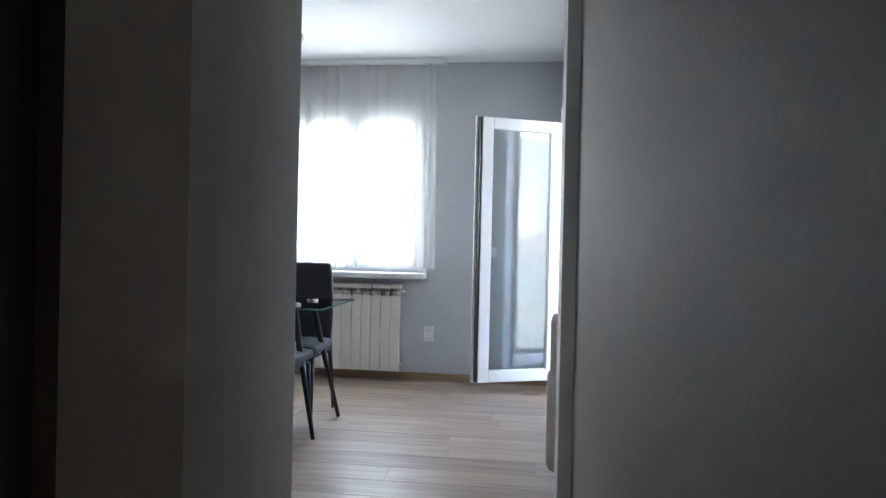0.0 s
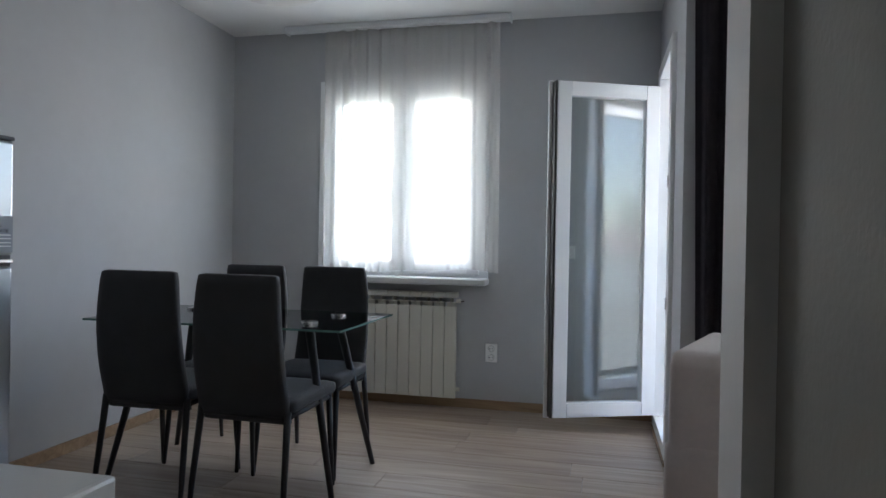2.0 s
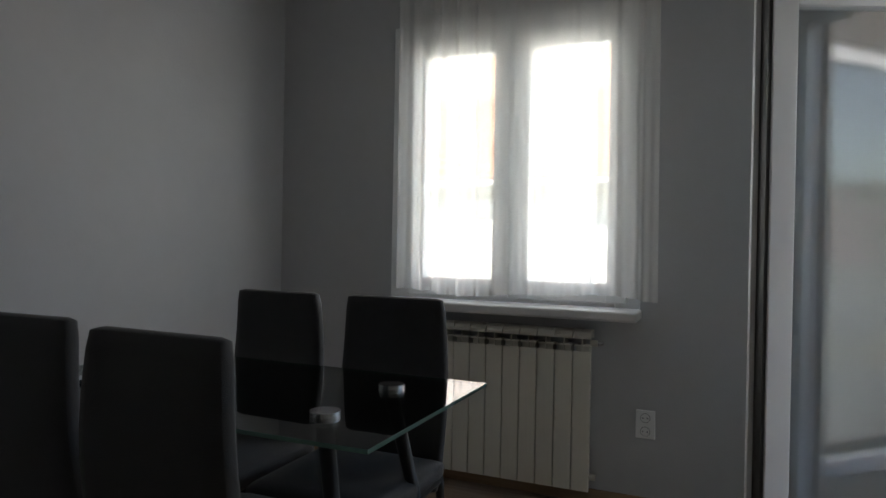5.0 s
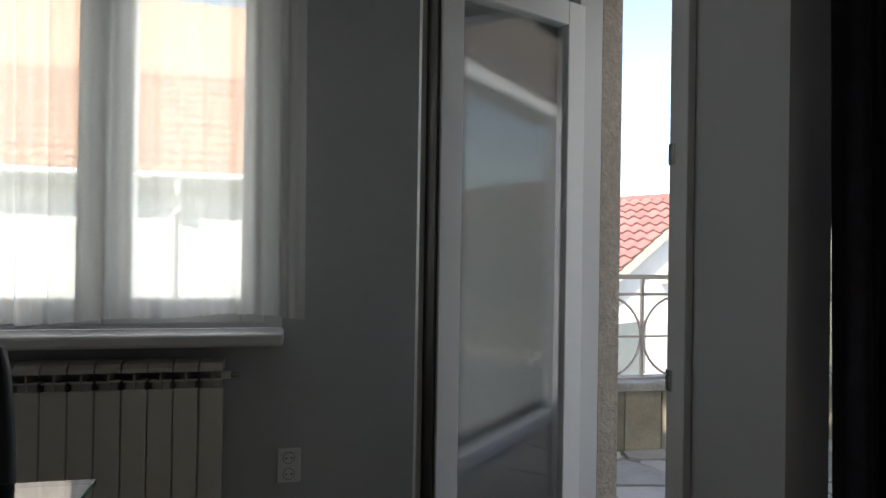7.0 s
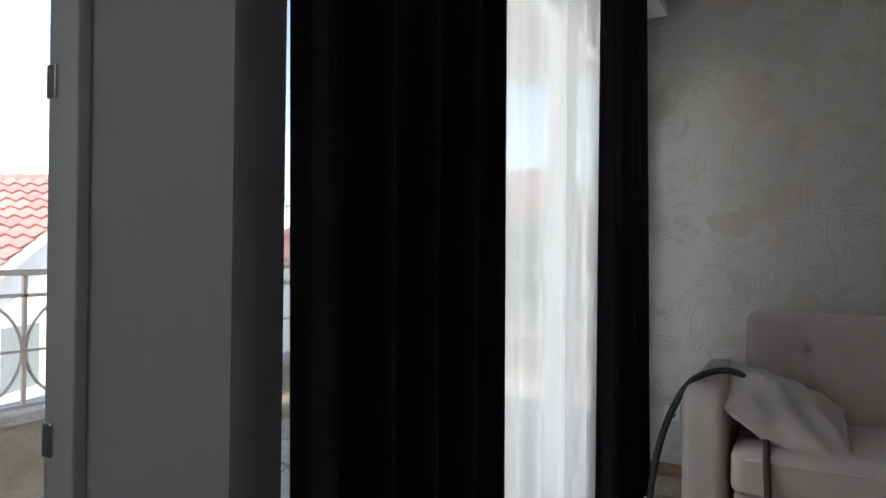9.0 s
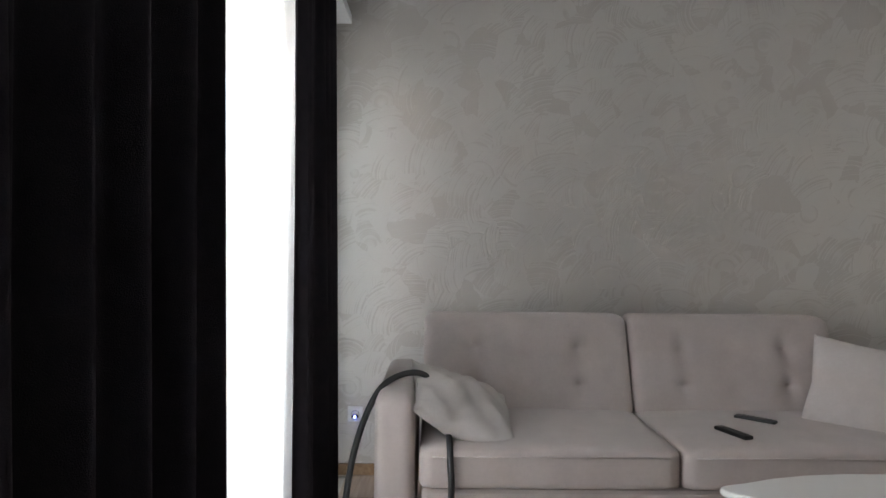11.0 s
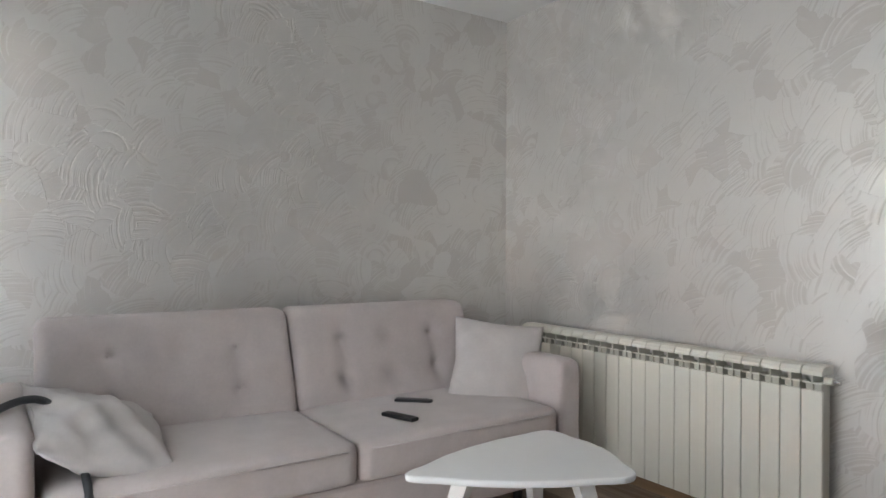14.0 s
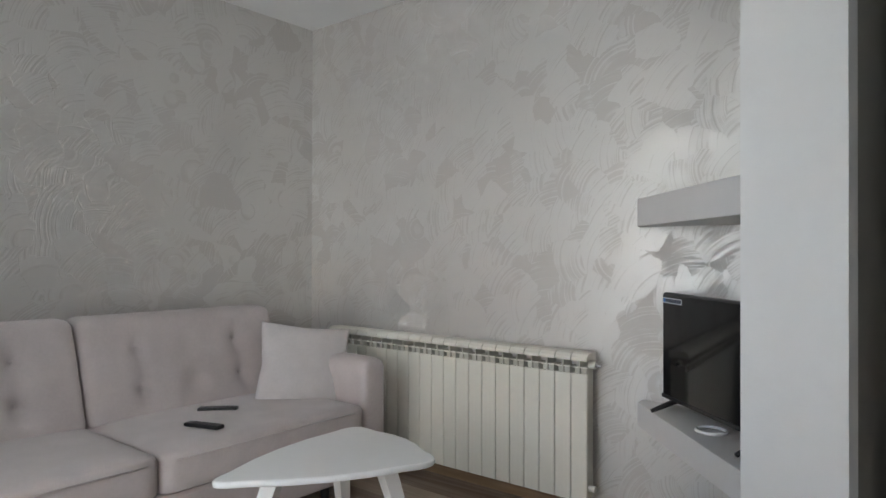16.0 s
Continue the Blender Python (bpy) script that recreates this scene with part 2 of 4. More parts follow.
SHEER = sheer_mat("white_voile", (0.90, 0.89, 0.86), 0.44)
SHEER2 = sheer_mat("white_voile_double", (0.80, 0.80, 0.79), 0.36)
PANE = glass_mat("window_glass", (0.84, 0.87, 0.86))
DPANE = glass_mat("door_double_glass", (0.86, 0.89, 0.89), 2.0)
MPANE = glass_mat("coated_double_glass", (0.86, 0.89, 0.88), 2.5)
TGLASS = glass_mat("smoked_table_glass", (0.50, 0.54, 0.53), 1.7)
EDGEG = mat("green_glass_edge", (0.12, 0.22, 0.19), 0.1)
OPAL = mat("opal_glass", (0.60, 0.59, 0.565), 0.3, vary=0.02)
FRIDGE = mat("brushed_silver_steel", (0.50, 0.51, 0.53), 0.32, 0.85, vary=0.03, scale=3)
DARKG = mat("dark_grey_plastic", (0.06, 0.06, 0.065), 0.4)
PAPER = mat("printed_paper", (0.75, 0.77, 0.80), 0.5)
BLUEP = mat("blue_print", (0.05, 0.22, 0.55), 0.5)
INK = mat("dark_ink", (0.03, 0.04, 0.07), 0.5)
PLASTER = mat("rough_facade_plaster", (0.52, 0.46, 0.40), 0.95, vary=0.16, scale=30, bump=1.0, bump_scale=70)
STUCCO = mat("white_stucco", (0.80, 0.79, 0.76), 0.9, vary=0.04, scale=2, bump=0.3)
SLAB = mat("weathered_stone_slab", (0.30, 0.26, 0.19), 0.9, vary=0.3, scale=5, bump=0.6, bump_scale=25, rnd=0.5)
COPING = mat("grey_stone_coping", (0.42, 0.39, 0.35), 0.85, vary=0.15, scale=8, bump=0.5)
FLAG = mat("flagstone", (0.44, 0.40, 0.35), 0.85, vary=0.2, scale=5, bump=0.5, bump_scale=20, rnd=0.6)
MORTAR = mat("pale_mortar", (0.50, 0.48, 0.44), 0.95, vary=0.1, bump=0.4)
IRON = mat("beige_painted_iron", (0.42, 0.37, 0.32), 0.5, vary=0.08)
TILEO = mat("orange_clay_tile", (0.60, 0.34, 0.22), 0.8, vary=0.15, scale=4, bump=0.2, rnd=0.5)
TILER = mat("red_clay_tile", (0.27, 0.135, 0.12), 0.75, vary=0.18, scale=4, bump=0.2, rnd=0.5)
FASCIA = mat("white_fascia", (0.78, 0.77, 0.75), 0.6, vary=0.04)
CREAM = mat("cream_verge_board", (0.62, 0.53, 0.42), 0.7)
LEAF = mat("foliage", (0.065, 0.10, 0.025), 0.7, vary=0.4, scale=2, spec=0.3)
BARK = mat("bark", (0.10, 0.075, 0.05), 0.95, vary=0.25, scale=12, bump=0.8)
GROUND = mat("dry_grass_ground", (0.16, 0.15, 0.09), 0.95, vary=0.3, scale=0.5, bump=0.5)
DARKPANE = mat("dark_window_pane", (0.20, 0.23, 0.23), 0.1)
BROWN = mat("brown_casing", (0.42, 0.33, 0.24), 0.5, vary=0.08, scale=5)
DOORD = mat("dark_brown_door", (0.10, 0.075, 0.055), 0.45, vary=0.1, scale=4)


# ---- mesh helpers ----
def bm_box(x0, x1, y0, y1, z0, z1, bevel=0.0, bm=None, seg=2):
    own = bmesh.new()
    bmesh.ops.create_cube(own, size=1)
    for v in own.verts:
        v.co = Vector((x0 + (v.co.x + 0.5) * (x1 - x0), y0 + (v.co.y + 0.5) * (y1 - y0), z0 + (v.co.z + 0.5) * (z1 - z0)))
    if bevel:
        bmesh.ops.bevel(own, geom=own.edges[:], offset=bevel, segments=seg, affect="EDGES", profile=0.5)
    if bm is None:
        return own
    me = bpy.data.meshes.new("tmp")
    own.to_mesh(me)
    own.free()
    bm.from_mesh(me)
    bpy.data.meshes.remove(me)
    return bm


def bm_round(sx, sy, sz, r, n=8, shape=None):
    """A soft rounded block about the origin; shape moves each vertex further."""
    bm = bmesh.new()
    bmesh.ops.create_cube(bm, size=2)
    bmesh.ops.subdivide_edges(bm, edges=bm.edges[:], cuts=n, use_grid_fill=True)
    h = Vector((sx / 2, sy / 2, sz / 2))
    for v in bm.verts:
        p = Vector([math.copysign(abs(c) ** 0.8, c) * hh for c, hh in zip(v.co, h)])
        q = Vector([max(-(hh - r), min(hh - r, c)) for c, hh in zip(p, h)])
        d = p - q
        out = [abs(c) > 0.9999 for c in v.co]
        if sum(out):
            if d.length > 1e-6:
                v.co = q + d.normalized() * r
            else:
                v.co = p
        else:
            v.co = p
        if shape:
            v.co = shape(v.co.copy())
    return bm


def bm_tube(points, r, seg=8, taper=None, bm=None):
    """A round bar through points; taper gives the radius at each point."""
    bm = bm or bmesh.new()
    pts = [Vector(p) for p in points]
    rings = []
    for i, p in enumerate(pts):
        a, b = pts[max(i - 1, 0)], pts[min(i + 1, len(pts) - 1)]
        q = (b - a).to_track_quat("Z", "X")
        rr = taper[i] if taper else r
        rings.append([bm.verts.new(p + q @ Vector((rr * math.cos(k * 2 * math.pi / seg), rr * math.sin(k * 2 * math.pi / seg), 0))) for k in range(seg)])
    for u, w in zip(rings, rings[1:]):
        for k in range(seg):
            bm.faces.new((u[k], u[(k + 1) % seg], w[(k + 1) % seg], w[k]))
    bm.faces.new(rings[0][::-1])
    bm.faces.new(rings[-1])
    return bm


def bm_prism(outline, z0, z1, bevel=0.0, seg=2):
    bm = bmesh.new()
    lo = [bm.verts.new((x, y, z0)) for x, y in outline]
    f = bm.faces.new(lo)
    ext = bmesh.ops.extrude_face_region(bm, geom=[f])
    for v in ext["geom"]:
        if isinstance(v, bmesh.types.BMVert):
            v.co.z = z1
    bmesh.ops.recalc_face_normals(bm, faces=bm.faces)
    if bevel:
        bmesh.ops.bevel(bm, geom=[e for e in bm.edges if abs(e.verts[0].co.z - e.verts[1].co.z) < 1e-6], offset=bevel, segments=seg, affect="EDGES", profile=0.5)
    return bm


def part(name, bm, material, parent=None, label="", smooth=False):
    me = bpy.data.meshes.new(name)
    bmesh.ops.recalc_face_normals(bm, faces=bm.faces)
    bm.to_mesh(me)
    bm.free()
    me.materials.append(material)
    if smooth:
        me.shade_smooth()
    ob = new(name, me)
    ob.parent = parent
    if label:
        tagged(ob, label)
    return ob


def share(name, ob, parent, m):
    """Another object on the mesh of ob, at pose m under parent."""
    o = new(name, ob.data)
    o.parent = parent
    o.matrix_basis = m
    return o


def thing(name, m, label, category, group="", kind=""):
    e = new(name)
    e.empty_display_size = 0.1
    e.matrix_basis = m
    return tagged(e, label, category, group, kind)


def struct(name, bm, material, label, smooth=False):
    return tagged(part(name, bm, material, None, "", smooth), label, name.split("_")[0], kind="structure")


H = 2.58
WX, EX, SY = -2.97, 2.85, -4.265      # west wall, east wall, south wall of the living room
PX0, PX1, PY = -0.192, 0.036, -3.28   # the partition beside the hall
NY = -1.225                           # inner face of the wall with the terrace window

# ---- setting ----
bm = bm_box(WX - 0.2, -2.285, 0, 0.3, -0.05, H + 0.1)
bm_box(-1.07, 0.0, 0, 0.3, -0.05, H + 0.1, bm=bm)
bm_box(-2.285, -1.07, 0, 0.3, -0.05, 0.86, bm=bm)
bm_box(-2.285, -1.07, 0, 0.3, 2.222, H + 0.1, bm=bm)
struct("wall_north", bm, WALL, "smooth grey painted wall with a window opening")
struct("wall_west", bm_box(WX - 0.2, WX, -6.6, 0, -0.05, H + 0.1), WALL, "smooth grey painted side wall of the dining room")
bm = bm_box(0.0, 0.11, -0.13, 0.3, -0.05, H + 0.1)
bm_box(0.0, 0.11, NY, -0.885, -0.05, H + 0.1, bm=bm)
bm_box(0.0, 0.11, -0.885, -0.13, 2.17, H + 0.1, bm=bm)
struct("wall_terrace_door", bm, WALL, "short grey wall with the terrace door opening")
bm = bm_box(0.11, 0.15, -0.2, 0.3, -0.05, H + 0.6)
bm_box(0.11, 0.15, NY + 0.2, -0.8, -0.05, H + 0.6, bm=bm)
bm_box(0.11, 0.15, -0.8, -0.2, 2.13, H + 0.6, bm=bm)
bm_box(0.07, 0.11, -0.2, -0.13, -0.05, 2.17, bm=bm)
bm_box(WX - 0.2, 0.2, 0.3, 0.33, -4, 0.86, bm=bm)
struct("wall_facade", bm, PLASTER, "rough beige exterior plaster of the flat")
bm = bm_box(2.62, EX, NY, NY + 0.2, -0.05, H + 0.1)
bm_box(0.11, 2.62, NY, NY + 0.2, 2.17, H + 0.1, bm=bm)
struct("wall_terrace_window", bm, POST, "wall over the wide terrace window")
struct("wall_east", bm_box(EX, EX + 0.25, SY - 0.25, NY + 0.2, -0.05, H + 0.1), PEARL, "silver pearl plaster wall behind the sofa")
struct("wall_south", bm_box(PX1, EX, SY - 0.25, SY, -0.05, H + 0.1), PEARL, "silver pearl plaster wall behind the radiator")
bm = bm_box(PX0, PX1, -3.43, PY, -0.05, H + 0.1)
struct("wall_partition_end", bm, POST, "pale grey end of the wall between hall and living room")
# shaded hall side of the partition, darkened by its colour against the lit end
struct("wall_partition", bm_box(PX0 + 0.038, PX1, -6.6, -3.43, -0.05, H + 0.1), HALL, "grey hall wall with the hall's dimness in its colour")
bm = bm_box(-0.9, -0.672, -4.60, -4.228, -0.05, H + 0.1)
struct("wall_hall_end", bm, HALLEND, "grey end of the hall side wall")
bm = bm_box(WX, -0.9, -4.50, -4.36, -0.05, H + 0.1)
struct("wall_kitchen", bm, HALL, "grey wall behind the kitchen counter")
bm = bm_box(-0.9, -0.663, -4.795, -4.60, -0.05, H + 0.1)
struct("trim_hall", bm, BROWN, "brown door casing in the hall")
struct("door_1", bm_box(-0.86, -0.684, -6.6, -4.795, -0.05, H + 0.1), DOORD, "dark brown closed hall door")
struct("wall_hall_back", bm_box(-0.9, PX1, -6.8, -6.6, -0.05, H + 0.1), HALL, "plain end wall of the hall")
bm = bm_box(WX - 0.2, 0.16, -6.8, 0.3, H, H + 0.12)
bm_box(0.16, EX + 0.25, SY - 0.25, NY + 0.2, H, H + 0.12, bm=bm)
struct("ceiling", bm, CEIL, "plain white ceiling")
struct("subfloor", bm_box(WX - 0.2, EX + 0.25, -6.8, 0.3, -0.2, -0.012), MORTAR, "screed under the laminate")


def baseboard(x0, x1, y0, y1):
    struct("baseboard", bm_box(x0, x1, y0, y1, 0, 0.06, 0.004), BASEW, "oak laminate baseboard")


baseboard(WX, -0.0, -0.016, 0)
baseboard(WX, WX + 0.016, -4.36, -0.016)
baseboard(-0.016, 0, -1.225, -0.9)
baseboard(PX1, EX, SY, SY + 0.016)
baseboard(EX - 0.016, EX, SY + 0.016, NY)
baseboard(0.0, 0.2, NY - 0.016, NY)


# ---- windows and doors ----
def frame_bars(x0, x1, z0, z1, y0, y1, w, name, parent, material=PVC):
    """A rectangular profile frame in the xz plane, each bar a piece with mitre-like ends."""
    part(name, bm_box(x0, x0 + w, y0, y1, z0, z1, 0.004), material, parent)
    part(name, bm_box(x1 - w, x1, y0, y1, z0, z1, 0.004), material, parent)
    part(name, bm_box(x0 + w, x1 - w, y0, y1, z0, z0 + w, 0.004), material, parent)
    part(name, bm_box(x0 + w, x1 - w, y0, y1, z1 - w, z1, 0.004), material, parent)


win = tagged(new("window_1"), "white plastic double casement window", "window", kind="structure")
frame_bars(-2.285, -1.07, 0.872, 2.222, -0.012, 0.06, 0.105, "window_frame", win)
part("mullion", bm_box(-1.70, -1.61, 0.0, 0.055, 0.93, 2.16, 0.004), PVC, win)
for x0, x1 in ((-2.185, -1.662), (-1.652, -1.13)):
    frame_bars(x0, x1, 0.892, 2.128, -0.03, 0.045, 0.082, "sash", win)
    p = part("pane", bm_box(x0 + 0.08, x1 - 0.08, 0.0, 0.02, 0.97, 2.05), PANE, win)
    p.visible_shadow = False
part("window_handle", bm_box(-1.65, -1.635, -0.075, -0.03, 1.42, 1.55, 0.004), PVC, win)
struct("window_sill", bm_box(-2.25, -1.062, -0.17, 0.0, 0.826, 0.8715, 0.012, seg=3), SILL, "white window sill board")

# terrace door: frame in the short wall, leaf swung open into the room
door = tagged(new("door_2"), "white plastic glazed terrace door standing open", "door", kind="structure")
for y0, y1, z0, z1 in ((-0.2, -0.13, 0.02, 2.17), (-0.885, -0.80, 0.02, 2.17), (-0.80, -0.2, 2.1, 2.17), (-0.80, -0.2, 0.02, 0.085)):
    part("door_frame", bm_box(-0.022, 0.07, y0, y1, z0, z1, 0.004), PVC, door)
part("threshold_board", bm_box(-0.03, 0.0, -0.885, -0.13, 0.0, 0.018), BASEW, door)
for z in (1.562, 0.884):
    part("hinge", bm_box(-0.035, -0.022, -0.208, -0.19, z - 0.03, z + 0.03, 0.003), STEEL, door)
part("strike_plate", bm_box(-0.028, -0.02, -0.83, -0.803, 1.40, 1.46, 0.003), STEEL, door)
part("strike_plate", bm_box(-0.028, -0.02, -0.83, -0.803, 0.78, 0.84, 0.003), STEEL, door)
leaf = thing("terrace_door_leaf", pose(-0.028, -0.212, 0.095, 0, 0, math.degrees(math.atan2(-0.258, -0.608))),
             "white plastic glazed door leaf swung open into the room", "door leaf")
LW, LH = 0.635, 1.955
frame_bars(0.0, LW, 0.0, LH, -0.028, 0.028, 0.085, "leaf_frame", leaf)
p = part("pane", bm_box(0.083, LW - 0.083, -0.012, 0.012, 0.083, LH - 0.083), DPANE, leaf)
p.visible_shadow = False
part("gasket", bm_box(LW + 0.0, LW + 0.012, -0.035, 0.02, 0.0, LH), GASKET, leaf, "dark rubber edge seal")
part("rebate", bm_box(0.0, LW + 0.02, -0.052, -0.029, -0.012, 0.02), PVC, leaf)
part("rebate", bm_box(LW - 0.01, LW + 0.03, -0.052, -0.036, -0.012, LH + 0.012), PVC, leaf)

# wide terrace window behind the curtains
win2 = tagged(new("window_2"), "white plastic full-height terrace window", "window", kind="structure")
for x0, x1 in ((0.112, 1.92), (1.92, 2.62)):
    frame_bars(x0, x1, 0.02, 2.17, NY + 0.1, NY + 0.17, 0.085, "sash", win2)
    p = part("pane", bm_box(x0 + 0.083, x1 - 0.083, NY + 0.125, NY + 0.145, 0.1, 2.09), MPANE, win2)
    p.visible_shadow = False


# ---- curtains ----
def curtain(name, path, z0, z1, folds, amp, material, label, hem=0.0, seed=1, flare=0.25, thick=0.0, nx=160, nz=26, dense=None, swing=(0.0, 0.0), free=0.0):
    """A hanging cloth along a straight path in plan, with folds that open towards the hem."""
    rng = random.Random(seed)
    ph = [rng.uniform(0, 6.28) for _ in range(6)]
    (ax, ay), (bx, by) = path
    d = Vector((bx - ax, by - ay, 0))
    ln = d.length
    d.normalize()
    nrm = Vector((-d.y, d.x, 0))
    bm = bmesh.new()
    grid = []
    for i in range(nx + 1):
        s = i / nx
        col = []
        g = dense(s) if dense else 1.0
        for j in range(nz + 1):
            u = j / nz
            k = amp * (0.55 + 0.45 * (1 - u) + flare * (1 - u) * math.sin(3.1 * s + ph[3])) * g
            w = math.sin(folds * 2 * math.pi * s + ph[0] + 0.7 * math.sin(2.2 * math.pi * s * 2 + ph[1]) + 0.25 * (1 - u) * math.sin(5 * s + ph[4]))
            w += 0.45 * math.sin(folds * 2 * math.pi * 2.13 * s + ph[2] + 0.5 * (1 - u))
            z = z0 + (z1 - z0) * u
            if j == 0:
                z += hem * math.sin(7 * s + ph[5]) + hem * 0.5 * math.sin(17 * s)
            edge = 0.02 * (1 - u) * math.sin(ph[4] + 2 * s)
            fade = min(1.0, s / 0.1) if swing[0] else 1.0
            k *= fade
            co = Vector((ax + swing[0] * s * (1 - u) + free * (1 - s) * (1 - u), ay + swing[1] * s * (1 - u), z)) + d * (ln * s + edge + 0.004 * math.sin(40 * s + ph[1]) * u) + nrm * (k * w)
            col.append(bm.verts.new(co))
        grid.append(col)
    for a, b in zip(grid, grid[1:]):
        for j in range(nz):
            bm.faces.new((a[j], b[j], b[j + 1], a[j + 1]))
    ob = part(name, bm, material, None, "", True)
    if thick:
        mod = ob.modifiers.new("thickness", "SOLIDIFY")
        mod.thickness = thick
    return tagged(ob, label, "curtain", "curtains")


def gather(s):
    return 1.9 if 0.08 < s < 0.34 or s > 0.9 else 0.45


curtain("sheer_curtain", ((-2.22, -0.10), (-1.005, -0.10)), 0.915, 2.55, 13, 0.014, SHEER, "thin white voile curtain over the dining window", 0.012, 4, dense=gather)
rail = thing("curtain_rail", pose(-1.71, -0.12, 2.54), "white ceiling curtain rail over the window", "curtain rail")
part("rail_cover", bm_box(-0.775, 0.775, -0.035, 0.035, 0.0, 0.036, 0.004), PVC, rail)
part("rail_end", bm_box(-0.785, -0.775, -0.036, 0.036, -0.012, 0.036, 0.002), PVC, rail)
part("rail_end", bm_box(0.775, 0.785, -0.036, 0.036, -0.012, 0.036, 0.002), PVC, rail)
curtain("dark_curtain", ((0.02, -1.295), (0.55, -1.40)), 0.03, 2.36, 4.2, 0.036, DARKCUR, "heavy dark plum curtain drawn across the terrace window", 0.01, 7, thick=0.003, swing=(-0.10, -0.05), free=0.05)
curtain("sheer_curtain", ((0.55, -1.25), (2.3, -1.265)), 0.03, 2.36, 9, 0.020, SHEER2, "long white voile curtain at the terrace window", 0.006, 9)
curtain("dark_curtain", ((1.69, -1.305), (2.39, -1.32)), 0.03, 2.36, 5, 0.036, DARKCUR, "heavy dark plum curtain bunched beside the sofa wall", 0.01, 12, thick=0.003, swing=(0.08, -0.01))
rail2 = thing("curtain_rail", pose(1.42, -1.30, 2.36), "white double curtain rail over the terrace window", "curtain rail")
part("rail_cover", bm_box(-1.36, 1.36, -0.055, 0.073, 0.0, 0.05, 0.004), PVC, rail2)


# ---- radiators ----
def radiator(m, n, label, hgt=0.69):
    r = thing("radiator", m, label, "radiator", "aluminium radiators")
    w = 0.08
    front = part("section", bm_box(0.0015, w - 0.0015, -0.085, -0.070, 0.0, hgt - 0.09, 0.004), RADW, r)
    top_bm = bmesh.new()
    prof = [(-0.085, hgt - 0.02), (-0.075, hgt - 0.006), (-0.055, hgt), (0.0, hgt), (0.0, hgt - 0.035), (-0.062, hgt - 0.03), (-0.085, hgt - 0.034)]
    lo, hi = [top_bm.verts.new((0.0025, y, z)) for y, z in prof], [top_bm.verts.new((w - 0.0025, y, z)) for y, z in prof]
    top_bm.faces.new(lo)
    top_bm.faces.new(hi[::-1])
    for k in range(len(prof)):
        top_bm.faces.new((lo[k], hi[k], hi[(k + 1) % len(prof)], lo[(k + 1) % len(prof)]))
    top = part("section_top", top_bm, RADW, r)
    # fin and web take the darkened enamel for shade between the sections
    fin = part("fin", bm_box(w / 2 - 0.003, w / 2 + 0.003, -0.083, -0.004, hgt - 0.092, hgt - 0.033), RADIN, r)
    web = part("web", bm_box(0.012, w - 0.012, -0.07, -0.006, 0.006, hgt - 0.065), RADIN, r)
    vane = part("vane", bm_box(0.004, w - 0.004, -0.082, -0.068, hgt - 0.066, hgt - 0.06), RADW, r)
    for k in range(1, n):
        s = Matrix.Translation((k * w, 0, 0))
        for nm, src in (("section", front), ("section_top", top), ("fin", fin), ("web", web), ("vane", vane)):
            share(nm, src, r, s)
    for z in (0.055, hgt - 0.055):
        part("connector", bm_tube([(n * w - 0.01, -0.045, z), (n * w + 0.02, -0.045, z)], 0.014, 12), RADW, r, smooth=False)
        part("connector", bm_tube([(-0.02, -0.045, z), (0.01, -0.045, z)], 0.014, 12), RADW, r)
    part("valve", bm_tube([(n * w + 0.018, -0.045, hgt - 0.055), (n * w + 0.034, -0.045, hgt - 0.055), (n * w + 0.045, -0.045, hgt - 0.055)], 0.008, 10), STEEL, r)
    for k in (0.2, 0.8):
        part("bracket", bm_box(n * w * k, n * w * k + 0.02, -0.01, 0.024, hgt - 0.12, hgt - 0.09), RADIN, r)
    return r


radiator(pose(-2.057, -0.026, 0.078), 10, "cream aluminium panel radiator under the dining window", 0.695)
radiator(pose(2.565, SY + 0.026, 0.09, 0, 0, 180), 21, "long cream aluminium panel radiator on the pearl wall", 0.647)


# ---- sockets ----
def socket(m, label, vertical=True, lit=False):
    s = thing("wall_socket", m, label, "socket")
    part("plate", bm_box(-0.041, 0.041, -0.011, 0.0, -0.062 if vertical else -0.041, 0.062 if vertical else 0.041, 0.004), WHITEL, s)
    for z in ((-0.029, 0.029) if vertical else (0.0,)):
        ring = part("socket_well", bm_tube([(0, -0.0115, z), (0, -0.013, z)], 0.021, 20), GREYALU, s)
        part("socket_face", bm_tube([(0, -0.012, z), (0, -0.0142, z)], 0.0185, 20), WHITEL, s)
        for dx in (-0.0095, 0.0095):
            part("pin_hole", bm_tube([(dx, -0.0138, z), (dx, -0.0149, z)], 0.0032, 8), INK, s)
    return s


socket(pose(-1.038, 0, 0.375), "white double wall socket beside the radiator")
socket(pose(WX, -0.75, 0.42, 0, 0, 90), "white double wall socket behind the table")
socket(pose(EX, -1.388, 0.322, 0, 0, -90), "white wall socket beside the sofa arm", False)
socket(pose(EX, -1.545, 0.335, 0, 0, -90), "white wall socket half hidden by the sofa arm", False)


# ---- dining table ----
tb = thing("dining_table", pose(-1.98, -1.495, -0.031), "clear glass dining table with splayed black steel legs", "table")
p = part("tabletop", bm_box(-0.61, 0.61, -0.345, 0.345, 0.757, 0.766), TGLASS, tb, "smoked clear glass top")
p.visible_shadow = False
part("glass_edge", bm_box(-0.612, 0.612, -0.347, -0.3455, 0.757, 0.766), EDGEG, tb)
part("glass_edge", bm_box(-0.612, 0.612, 0.3455, 0.347, 0.757, 0.766), EDGEG, tb)
